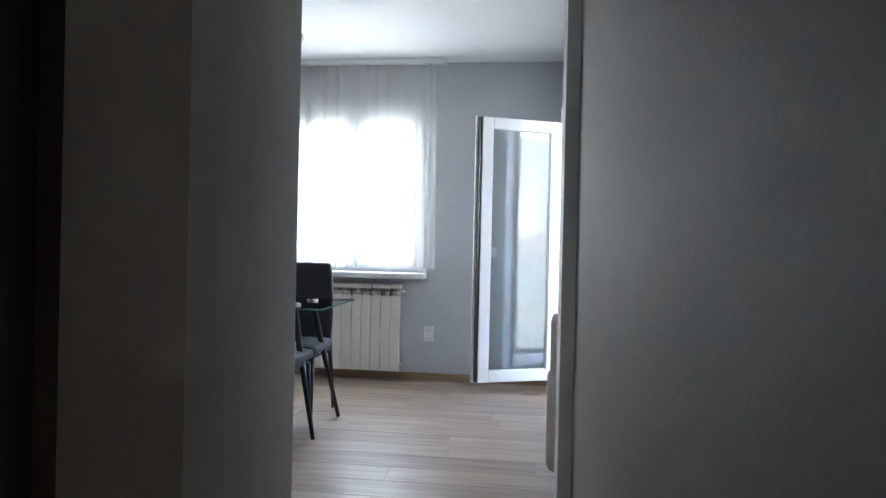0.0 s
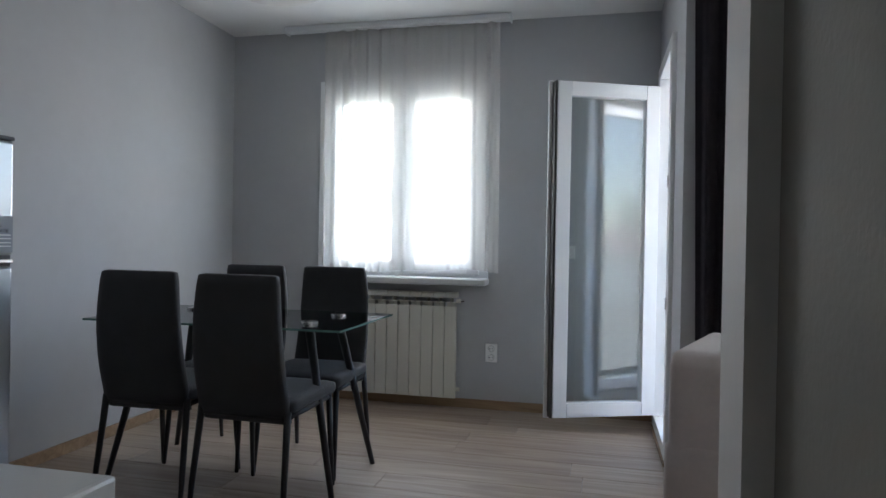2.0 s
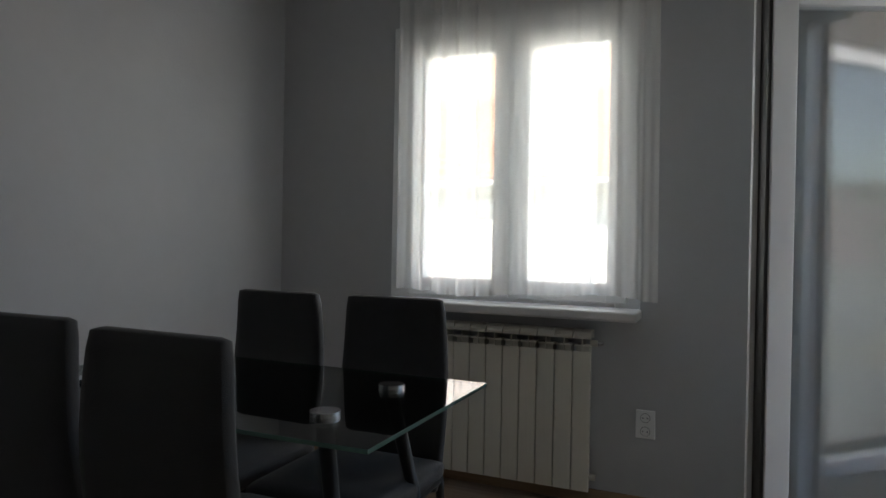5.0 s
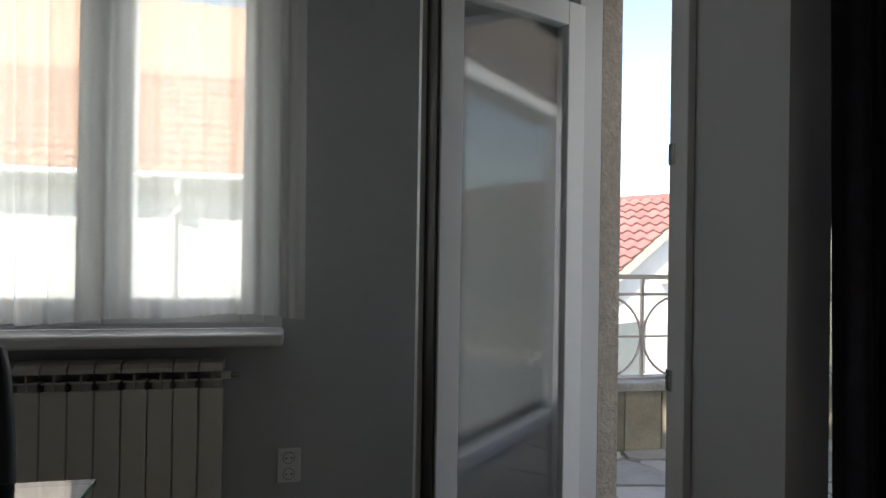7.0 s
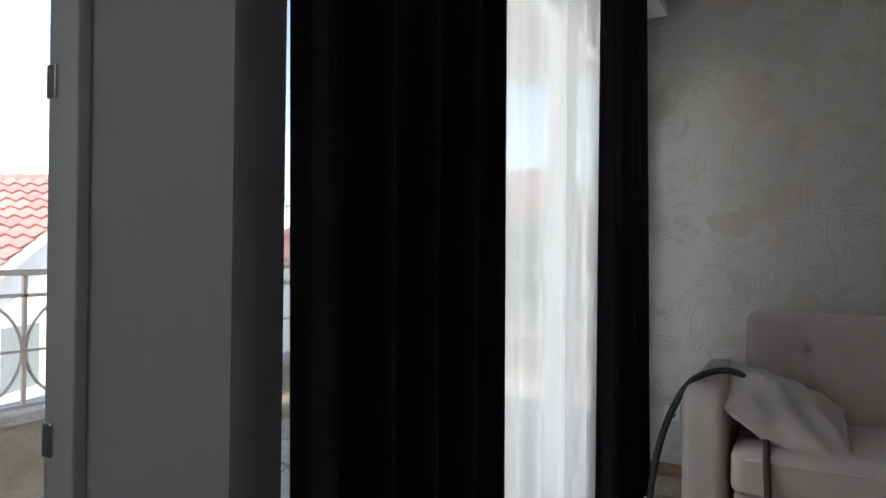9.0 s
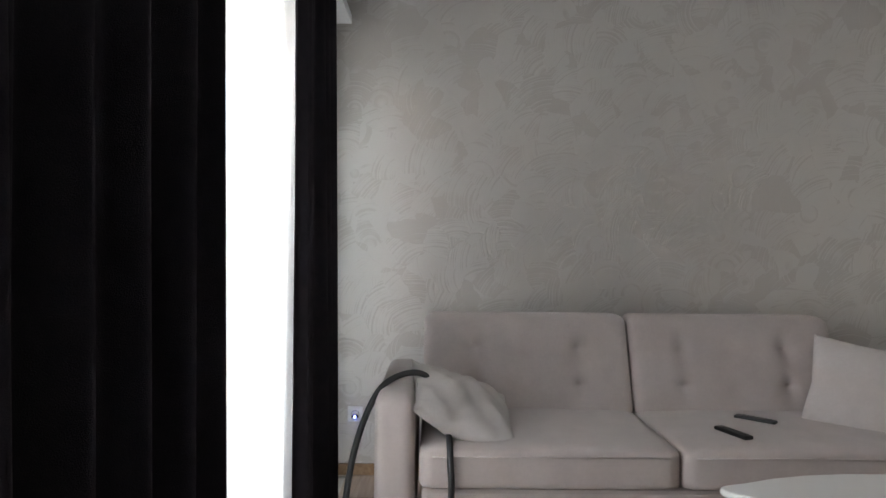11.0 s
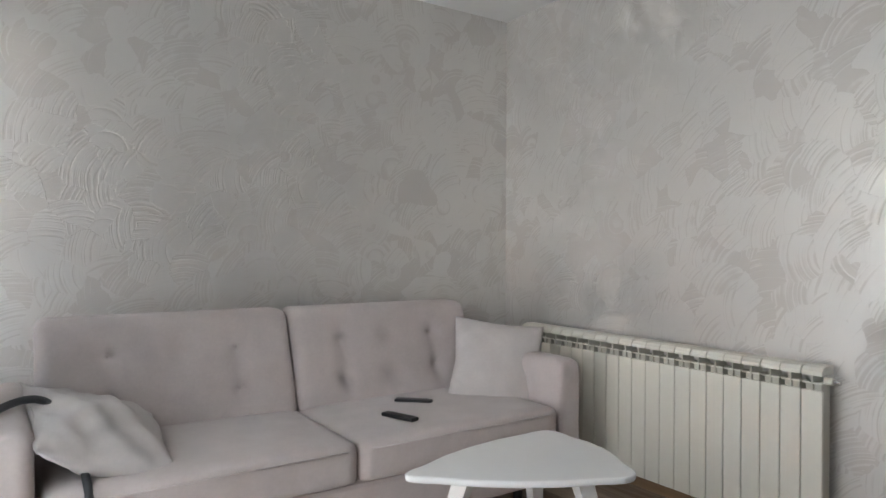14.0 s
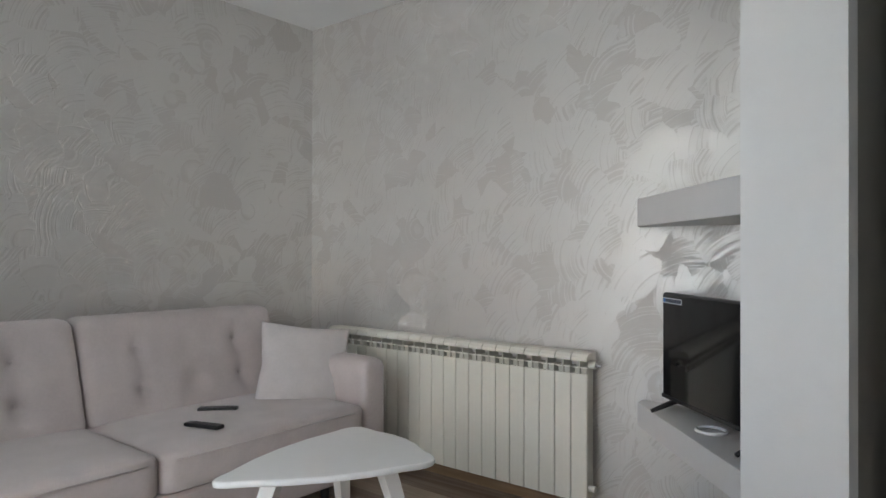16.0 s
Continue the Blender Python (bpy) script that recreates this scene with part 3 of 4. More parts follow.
part("glass_edge", bm_box(0.6105, 0.612, -0.345, 0.345, 0.757, 0.766), EDGEG, tb)
part("glass_edge", bm_box(-0.612, -0.6105, -0.345, 0.345, 0.757, 0.766), EDGEG, tb)
for sx in (-1, 1):
    for sy in (-1, 1):
        part("leg", bm_tube([(sx * 0.395, sy * 0.165, 0.745), (sx * 0.55, sy * 0.255, 0.031)], 0.016, 12, taper=[0.021, 0.012]), BLACKM, tb, smooth=True)
        part("mounting_disc", bm_tube([(sx * 0.395, sy * 0.165, 0.745), (sx * 0.395, sy * 0.165, 0.757)], 0.036, 24), STEEL, tb, "brushed steel disc")
        part("mounting_disc", bm_tube([(sx * 0.395, sy * 0.165, 0.766), (sx * 0.395, sy * 0.165, 0.777)], 0.036, 24), STEEL, tb, "brushed steel disc")


# ---- dining chairs ----
def dining_chair():
    c = thing("dining_chair", pose(0, 0, 0), "dark grey upholstered dining chair with black metal legs", "chair", "chairs round the table")

    def bent(v):
        u = (v.z + 0.285) / 0.57
        v.y -= 0.075 * u + 0.035 * math.sin(u * 3.14) - 0.02
        v.x *= 1.0 + 0.05 * math.sin(u * 2.6) - 0.15 * u
        return v

    bk = bm_round(0.395, 0.045, 0.588, 0.018, 10, bent)
    bmesh.ops.translate(bk, verts=bk.verts, vec=(0, -0.19, 0.668))
    part("backrest", bk, SEATG, c, smooth=True)

    def dome(v):
        v.z += 0.012 * (1 - (v.x / 0.22) ** 2) * (1 - (v.y / 0.22) ** 2) if v.z > 0 else 0
        return v

    st = bm_round(0.43, 0.43, 0.06, 0.025, 8, dome)
    bmesh.ops.translate(st, verts=st.verts, vec=(0, 0.02, 0.445))
    part("seat", st, SEATG, c, smooth=True)
    for sx in (-1, 1):
        part("seat_rail", bm_tube([(sx * 0.19, -0.2, 0.405), (sx * 0.19, 0.2, 0.405)], 0.011, 8), BLACKM, c, smooth=True)
        part("leg", bm_tube([(sx * 0.19, -0.19, 0.43), (sx * 0.192, -0.2, 0.35), (sx * 0.2, -0.235, 0.12), (sx * 0.202, -0.25, 0.0)], 0.013, 10, taper=[0.014, 0.014, 0.012, 0.009]), BLACKM, c, smooth=True)
        part("leg", bm_tube([(sx * 0.19, 0.19, 0.43), (sx * 0.195, 0.21, 0.2), (sx * 0.2, 0.23, 0.0)], 0.013, 10, taper=[0.014, 0.012, 0.009]), BLACKM, c, smooth=True)
    part("seat_rail", bm_tube([(-0.19, 0.19, 0.405), (0.19, 0.19, 0.405)], 0.011, 8), BLACKM, c, smooth=True)
    part("seat_rail", bm_tube([(-0.19, -0.19, 0.405), (0.19, -0.19, 0.405)], 0.011, 8), BLACKM, c, smooth=True)
    return c


chair = dining_chair()
chair.matrix_basis = pose(-1.711, -1.785, 0, 0, 0, -1)
copy_thing(chair, pose(-2.21, -1.725, 0, 0, 0, 2))
copy_thing(chair, pose(-1.726, -1.285, 0, 0, 0, 181))
copy_thing(chair, pose(-2.195, -1.295, 0, 0, 0, 178))


# ---- sofa ----
sofa = thing("sofa", pose(1.8, -2.71, 0), "light beige fabric sofa bed with buttoned back", "sofa")


def tufted(cx):
    def f(v):
        # v: x depth, y width, z height about the cushion's middle
        if v.x < 0:
            for y, z in ((-0.248, 0.08), (0.0, 0.08), (0.248, 0.08), (-0.248, -0.085), (0.0, -0.085), (0.248, -0.085)):
                d = ((v.y - y) ** 2 + (v.z - z) ** 2) / 0.05 ** 2
                v.x += 0.022 * math.exp(-d) + 0.026 * math.exp(-d * 8) + 0.014 * math.exp(-((v.y - y) / 0.014) ** 2 - ((v.z - z) / 0.09) ** 2)
            v.x -= 0.012 * (1 - (v.y / 0.52) ** 2) * (1 - (v.z / 0.25) ** 2)
        v.x += (v.z + 0.235) * 0.36
        return v

    return f


for y0 in (-0.512, 0.47):
    b = bm_round(0.17, 0.975, 0.46, 0.045, 40, tufted(0))
    bmesh.ops.translate(b, verts=b.verts, vec=(0.64, y0, 0.66))
    back = part("back_cushion", b, SOFA, sofa, smooth=True)
    for y, z in ((-0.248, 0.08), (0.0, 0.08), (0.248, 0.08), (-0.248, -0.085), (0.0, -0.085), (0.248, -0.085)):
        s = bmesh.new()
        bmesh.ops.create_uvsphere(s, u_segments=8, v_segments=5, radius=0.007)
        bmesh.ops.translate(s, verts=s.verts, vec=(0.64 - 0.046 + (z + 0.235) * 0.36, y0 + y, 0.66 + z))
        part("button", s, SOFA, back, smooth=True)

    y1 = (y0 + 0.021) * 1.0 - 0.021

    def plump(v):
        if v.z > 0:
            v.z += 0.014 * (1 - (v.y / 0.5) ** 2) * (1 - (v.x / 0.4) ** 2)
        return v

    b = bm_round(0.72, 0.98, 0.16, 0.035, 14, plump)
    bmesh.ops.translate(b, verts=b.verts, vec=(0.355, y1, 0.385))
    seat = part("seat_cushion", b, SOFA, sofa, smooth=True)
    part("piping", bm_tube([(0.0 - 0.006, y1 - 0.44, 0.435), (-0.008, y1, 0.437), (-0.006, y1 + 0.44, 0.435)], 0.0035, 6), SOFA, seat, smooth=True)
for sy in (-1, 1):
    def soft_arm(v):
        if v.z > 0.2:
            v.z += 0.01 * (1 - (v.y / 0.09) ** 2)
        return v
    b = bm_round(0.80, 0.155, 0.535, 0.045, 10, soft_arm)
    bmesh.ops.translate(b, verts=b.verts, vec=(0.42, sy * 1.077 - 0.023, 0.3875))
    part("armrest", b, SOFA, sofa, smooth=True)
part("base_frame", bm_box(0.02, 0.88, -0.95, 0.95, 0.12, 0.31, 0.02), SOFA, sofa)
for sx in (0.1, 0.8):
    for sy in (-0.85, 0.85):
        part("leg", bm_tube([(sx, sy, 0.13), (sx, sy, 0.0)], 0.02, 12, taper=[0.024, 0.016]), BLACKM, sofa)


def pillow(m, label, s=0.42, sag=0.0, seed=1, crease=0.3):
    rng = random.Random(seed)
    ph = [rng.uniform(0, 6.28) for _ in range(8)]
    bm = bmesh.new()
    n = 36
    grid = {}
    for side in (1, -1):
        for i in range(n + 1):
            for j in range(n + 1):
                if side < 0 and (i in (0, n) or j in (0, n)):
                    grid[side, i, j] = grid[1, i, j]
                    continue
                u, v = i / n * 2 - 1, j / n * 2 - 1
                pin = 1 - 0.10 * (abs(u) ** 3 * (1 - abs(v) ** 4) * 0 + (1 - abs(u)) * abs(v) ** 6 + (1 - abs(v)) * abs(u) ** 6)
                h = ((1 - abs(u) ** 2.6) * (1 - abs(v) ** 2.6)) ** 0.62
                wr = crease * (0.010 * math.sin(5 * u + 3 * v + ph[0]) * math.sin(2.5 * v + ph[1]) + 0.006 * math.sin(7 * u - 9 * v + ph[3])) + 0.007 * math.sin(26 * u * v + ph[2]) * abs(u * v) ** 1.5 + crease * 0.004 * math.sin(13 * u + 6 * math.sin(3 * v + ph[5]) + ph[6]) * (0.4 + abs(v))
                z = side * (0.075 * h) + wr * (0.3 + h) * (1 if side > 0 else 0.6) + sag * (u * u - 0.3) * math.sin(2 * v + ph[4])
                grid[side, i, j] = bm.verts.new((u * s / 2 * pin, v * s / 2 * pin, z))
    for side in (1, -1):
        for i in range(n):
            for j in range(n):
                q = [grid[side, i, j], grid[side, i + 1, j], grid[side, i + 1, j + 1], grid[side, i, j + 1]]
                if side < 0:
                    q.reverse()
                try:
                    bm.faces.new(q)
                except ValueError:
                    pass
    e = thing("cushion", m, label, "cushion", "sofa cushions")
    part("cover", bm, PIL, e, smooth=True)
    part("seam", bm_tube([(-s / 2 * 0.96, s / 2 * 0.93, 0), (0, s / 2 * 0.9, 0.004), (s / 2 * 0.96, s / 2 * 0.93, 0)], 0.004, 6), PIL, e)
    return e


def facing(x, y, z, normal, spin):
    q = Vector(normal).to_track_quat("Z", "Y").to_matrix().to_4x4()
    return Matrix.Translation((x, y, z)) @ q @ pose(0, 0, 0, 0, 0, spin)


pillow(facing(2.185, -3.665, 0.60, (-0.78, 0.44, 0.44), -8), "pale beige square cushion leaning on the sofa arm", 0.45, 0.0, 2)
pillow(facing(2.06, -1.92, 0.565, (-0.22, -0.42, 0.88), 34), "crumpled pale beige cushion lying over the sofa arm", 0.46, 0.035, 5, 1.0)


def remote(m, label):
    r = thing("remote_control", m, label, "remote control", "remote controls")
    part("body", bm_box(-0.085, 0.085, -0.022, 0.022, 0.0, 0.016, 0.006), BLACKP, r)
    for k in range(7):
        for j in range(3):
            part("button", bm_box(-0.065 + k * 0.018, -0.056 + k * 0.018, -0.014 + j * 0.011, -0.007 + j * 0.011, 0.0158, 0.018), DARKG, r)
    return r


remote(pose(1.98, -3.0, 0.474, 0, 0, 19), "black remote control lying on the sofa seat")
remote(pose(2.185, -3.19, 0.474, 0, 0, 45), "black remote control lying further back on the seat")

# ---- coffee table ----
ct = thing("coffee_table", pose(1.37, -3.13, 0), "white lacquered rounded triangular coffee table", "table")


def rounded_tri(corners, r, n=8):
    out = []
    k = len(corners)
    for i in range(k):
        a, b, c = Vector(corners[i - 1]), Vector(corners[i]), Vector(corners[(i + 1) % k])
        p0, p1 = b + (a - b).normalized() * r, b + (c - b).normalized() * r
        for t in range(n + 1):
            u = t / n
            out.append(tuple(p0 * (1 - u) ** 2 + b * 2 * u * (1 - u) + p1 * u * u))
    # gently bulging sides
    full = []
    for i, p in enumerate(out):
        full.append(p)
        if i % (n + 1) == n:
            q = out[(i + 1) % len(out)]
            mid = (Vector(p) + Vector(q)) / 2
            push = mid.normalized() * 0.035
            for u in (0.25, 0.5, 0.75):
                v = Vector(p).lerp(Vector(q), u) + push * (1 - (2 * u - 1) ** 2)
                full.append(tuple(v))
    return full


part("tabletop", bm_prism(rounded_tri([(0.11, 0.48), (-0.37, -0.23), (0.27, -0.38)], 0.16), 0.425, 0.448, 0.008), WHITEL, ct, smooth=False)
for tx, ty, bx, by in ((0.05, 0.2, 0.1, 0.34), (-0.17, -0.1, -0.29, -0.17), (0.13, -0.16, 0.22, -0.27)):
    part("leg", bm_tube([(tx, ty, 0.426), (bx, by, 0.0)], 0.03, 4, taper=[0.04, 0.022]), WHITEL, ct)
part("brace", bm_prism([(0.07, 0.24), (-0.2, -0.13), (0.16, -0.2)], 0.405, 0.424), WHITEL, ct)

# ---- armchair ----
fx, fy = 0.94, -0.34
ac = thing("armchair", pose(0.33, -2.345, 0, 0, 0, math.degrees(math.atan2(-fx, fy))), "light beige fabric armchair with padded arms", "armchair")
# local frame: y is the way it faces


def wedge(v):
    u = (v.z + 0.26) / 0.52
    v.y = -0.17 + (v.y + 0.17) * (0.34 - 0.20 * u) / 0.34
    return v


b = bm_round(0.56, 0.34, 0.52, 0.05, 10, wedge)
bmesh.ops.translate(b, verts=b.verts, vec=(0.02, -0.27, 0.555))
part("backrest", b, SOFA, ac, smooth=True)
for sx in (-1, 1):
    b = bm_round(0.15, 0.90, 0.47, 0.055, 8)
    bmesh.ops.translate(b, verts=b.verts, vec=(sx * 0.235, 0.0, 0.365))
    part("armrest", b, SOFA, ac, smooth=True)
b = bm_round(0.36, 0.66, 0.18, 0.045, 8)
bmesh.ops.translate(b, verts=b.verts, vec=(0, 0.10, 0.36))
part("seat_cushion", b, SOFA, ac, smooth=True)
part("base_frame", bm_box(-0.29, 0.29, -0.4, 0.4, 0.12, 0.29, 0.02), SOFA, ac)
for sx in (-0.25, 0.25):
    for sy in (-0.36, 0.36):
        part("leg", bm_tube([(sx, sy, 0.14), (sx, sy, 0)], 0.02, 10, taper=[0.024, 0.016]), BLACKM, ac)

# ---- corner shelves and television ----
for z0, z1, lab in ((0.453, 0.55, "pale grey boxed corner shelf carrying the television"), (1.284, 1.40, "pale grey boxed corner shelf above the television")):
    out = [(PX1, SY), (0.69, SY), (0.68, -4.2), (0.10, -3.55), (PX1, -3.52)]
    ob = part("corner_shelf", bm_prism(out, z0, z1, 0.003), SHELFM)
    tagged(ob, lab, "shelf", "corner shelves")
tv = thing("television", pose(0.30, -3.94, 0.55, 0, 0, 137.6), "black flat television with stickers on its screen", "television")
# local frame: x along the screen, -y out of the screen
TW, TH = 0.72, 0.42
part("housing", bm_box(-TW / 2, TW / 2, 0.0, 0.035, 0.045, 0.045 + TH, 0.006), BLACKP, tv)
part("screen", bm_box(-TW / 2 + 0.008, TW / 2 - 0.008, -0.003, 0.002, 0.06, 0.045 + TH - 0.008), SCREEN, tv)
part("lower_bezel", bm_box(-TW / 2, TW / 2, -0.006, 0.002, 0.045, 0.06, 0.002), BLACKP, tv)
for sx in (-1, 1):
    part("foot", bm_tube([(sx * 0.27, 0.02, 0.05), (sx * 0.275, -0.03, 0.03), (sx * 0.28, -0.09, 0.008)], 0.01, 8, taper=[0.012, 0.011, 0.008]), BLACKP, tv, smooth=True)
    part("foot", bm_tube([(sx * 0.27, 0.02, 0.05), (sx * 0.275, 0.06, 0.03), (sx * 0.28, 0.10, 0.008)], 0.01, 8, taper=[0.012, 0.011, 0.008]), BLACKP, tv, smooth=True)
part("energy_label", bm_box(TW / 2 - 0.095, TW / 2 - 0.022, -0.0045, -0.0032, 0.29, 0.448), PAPER, tv, "white energy label sticker")
for k, c in enumerate(((0.02, 0.35, 0.08), (0.25, 0.5, 0.05), (0.75, 0.65, 0.02), (0.8, 0.3, 0.02), (0.65, 0.03, 0.02))):
    part("energy_band", bm_box(TW / 2 - 0.086, TW / 2 - 0.066 + k * 0.005, -0.0055, -0.0046, 0.39 - k * 0.009, 0.397 - k * 0.009), mat("label_ink", c, 0.5), tv)
part("energy_band", bm_box(TW / 2 - 0.086, TW / 2 - 0.032, -0.0055, -0.0046, 0.428, 0.442), BLUEP, tv)
for k in range(3):
    part("print_line", bm_box(TW / 2 - 0.084, TW / 2 - 0.04, -0.0055, -0.0046, 0.305 + k * 0.012, 0.309 + k * 0.012), GREYALU, tv)
part("feature_sticker", bm_box(-TW / 2 + 0.012, -TW / 2 + 0.155, -0.0045, -0.0032, 0.425, 0.446), PAPER, tv, "strip sticker with small icons")
for k in range(8):
    part("icon", bm_box(-TW / 2 + 0.015 + k * 0.0175, -TW / 2 + 0.030 + k * 0.0175, -0.0055, -0.0046, 0.428, 0.443), BLUEP if k == 0 else INK, tv)
cable = part("cable_loop", bm_tube([(0.30 + 0.05 * math.cos(a), -3.93 + 0.05 * math.sin(a), 0.556) for a in [k * 0.35 for k in range(19)]], 0.006, 6), WHITEL, None, "", True)
tagged(cable, "white cable lying in a loop under the television", "cable")

# ---- hose, plug and lead beside the sofa ----


def smooth_path(pts, n=8):
    out = []
    P = [Vector(p) for p in pts]
    P = [P[0]] + P + [P[-1]]
    for a, b, c, d in zip(P, P[1:], P[2:], P[3:]):
        for k in range(n):
            t = k / n
            out.append(0.5 * ((2 * b) + (c - a) * t + (2 * a - 5 * b + 4 * c - d) * t * t + (3 * b - a - 3 * c + d) * t ** 3))
    return out + [P[-1]]


hose = part("vacuum_hose", bm_tube(smooth_path([(1.83, -1.47, 0.014), (1.82, -1.475, 0.23), (1.86, -1.51, 0.46), (1.92, -1.58, 0.635), (2.0, -1.66, 0.692),
                                                (2.05, -1.76, 0.688), (2.0, -1.84, 0.60), (1.88, -1.86, 0.50), (1.79, -1.865, 0.43), (1.765, -1.87, 0.3), (1.755, -1.85, 0.12), (1.74, -1.80, 0.014)], 10), 0.0125, 10), RUBBER, None, "", True)
tagged(hose, "dark grey ribbed vacuum hose draped over the sofa arm", "hose")
led = bpy.data.materials.new("blue_led")
led.use_nodes = True
led.node_tree.nodes["Principled BSDF"].inputs["Emission Color"].default_value = (0.1, 0.15, 1, 1)
led.node_tree.nodes["Principled BSDF"].inputs["Emission Strength"].default_value = 4
plug = thing("charger_plug", pose(EX - 0.015, -1.388, 0.312, 0, 0, -90), "small dark plug with a blue glowing light in the wall socket", "plug")
part("body", bm_box(-0.018, 0.018, -0.012, 0.0, -0.006, 0.006, 0.002), BLACKP, plug)
part("light", bm_box(-0.006, 0.006, -0.016, -0.012, -0.006, 0.006, 0.002), led, plug, "blue glowing indicator light")
lead = part("power_lead", bm_tube(smooth_path([(EX - 0.02, -1.545, 0.33), (EX - 0.05, -1.54, 0.29), (EX - 0.03, -1.54, 0.16), (EX - 0.03, -1.54, 0.065)]), 0.004, 6), WHITEL, None, "", True)
tagged(lead, "thin white power lead hanging from the wall socket", "cable")

# ---- ceiling lamp ----
lamp = thing("ceiling_lamp", pose(-2.03, -1.2, H), "round white opal glass ceiling lamp", "ceiling lamp")
sh = bmesh.new()
bmesh.ops.create_uvsphere(sh, u_segments=40, v_segments=20, radius=1)
for v in sh.verts:
    v.co = Vector((v.co.x * 0.29, v.co.y * 0.29, v.co.z * (0.075 if v.co.z < 0 else 0.055) - 0.14))
part("shade", sh, OPAL, lamp, "white opal glass shade", True)
part("canopy", bm_tube([(0, 0, -0.03), (0, 0, 0)], 0.06, 24), STEEL, lamp)
part("stem", bm_tube([(0, 0, -0.08), (0, 0, -0.02)], 0.03, 16), STEEL, lamp)

# ---- light switch behind the open door leaf ----
sw = thing("light_switch", pose(-0.543, 0, 1.053), "white light switch on the grey wall", "switch")
part("plate", bm_box(-0.041, 0.041, -0.010, 0, -0.041, 0.041, 0.004), WHITEL, sw)
part("rocker", bm_box(-0.028, 0.028, -0.014, -0.010, -0.028, 0.028, 0.002), WHITEL, sw)

# ---- refrigerator ----
fr = thing("refrigerator", pose(-2.333, -2.447, 0), "silver top-freezer refrigerator with a printed sticker", "refrigerator")
# local frame: front at x = 0, width towards -y
part("cabinet", bm_box(-0.56, -0.05, -0.55, 0.0, 0.02, 1.4185, 0.006), FRIDGE, fr)
part("freezer_door", bm_box(-0.045, 0.0, -0.55, 0.0, 1.028, 1.418, 0.010, seg=3), FRIDGE, fr)
part("door", bm_box(-0.045, 0.0, -0.55, 0.0, 0.06, 0.985, 0.010, seg=3), FRIDGE, fr)
part("top_cover", bm_box(-0.56, 0.002, -0.551, 0.001, 1.4195, 1.434, 0.004), DARKG, fr, "dark grey plastic top edge")
part("grip_strip", bm_box(-0.045, -0.012, -0.55, 0.0, 0.986, 1.027), DARKG, fr, "dark grey grip groove")
part("hinge", bm_box(-0.04, 0.004, -0.09, -0.004, 1.0, 1.014, 0.003), STEEL, fr)
for sy in (-0.5, -0.06):
    part("foot", bm_tube([(-0.08, sy, 0.02), (-0.08, sy, 0.0)], 0.02, 10), BLACKP, fr)
    part("foot", bm_tube([(-0.5, sy, 0.02), (-0.5, sy, 0.0)], 0.02, 10), BLACKP, fr)
sticker = part("sticker", bm_box(0.0005, 0.0015, -0.115, -0.004, 1.036, 1.161), mat("grey_sticker", (0.30, 0.32, 0.36), 0.4), fr, "grey promotional sticker")
for k, (y0, y1, z) in enumerate(((-0.08, -0.012, 1.094), (-0.08, -0.012, 1.082), (-0.08, -0.012, 1.068), (-0.08, -0.012, 1.056))):
    part("print_line", bm_box(0.0016, 0.0022, y0, y1, z, z + 0.004), PAPER, sticker)


def writing(body, size, m, material, parent):
    cu = bpy.data.curves.new("text", "FONT")
    cu.body, cu.size, cu.extrude = body, size, 0.0004
    tmp = new("text", cu)
    deps = bpy.context.evaluated_depsgraph_get()
    me = bpy.data.meshes.new_from_object(tmp.evaluated_get(deps))
    bpy.data.objects.remove(tmp)
    me.materials.clear()
    me.materials.append(material)
    ob = new("writing", me)
    ob.parent, ob.matrix_basis = parent, m
    return ob


writing("6", 0.045, pose(0.002, -0.106, 1.104, 90, 0, 90), INK, sticker)
writing("GRATIS", 0.017, pose(0.002, -0.078, 1.105, 90, 0, 90), INK, sticker)
writing("MESECI", 0.009, pose(0.002, -0.078, 1.124, 90, 0, 90), INK, sticker)

# ---- kitchen counter ----
kc = thing("kitchen_counter", pose(-0.842, -3.735, -0.036), "white kitchen counter with a black hob", "counter")
part("body", bm_box(-1.2, -0.03, -0.60, -0.03, 0.08, 0.845, 0.004), SHELFM, kc)
part("plinth", bm_box(-1.18, -0.06, -0.58, -0.08, 0.036, 0.08), DARKG, kc)
part("worktop", bm_box(-1.22, 0.0, -0.62, 0.0, 0.846, 0.886, 0.005), WHITEL, kc, "white worktop")
for y in (-0.05, -0.2):
    part("bolt", bm_tube([(-0.001, y, 0.866), (0.004, y, 0.866)], 0.006, 10), STEEL, kc)
hob = thing("hob", pose(-1.242, -3.965, 0.85), "black glass hob set on the white worktop", "hob")
part("glass_plate", bm_box(-0.28, 0.18, -0.2, 0.19, 0.0, 0.008, 0.003), SCREEN, hob)
for x, y in ((-0.15, 0.08), (0.06, 0.08), (-0.15, -0.1), (0.06, -0.1)):
    part("ring", bm_tube([(x, y, 0.0078), (x, y, 0.0086)], 0.07, 24), DARKG, hob)

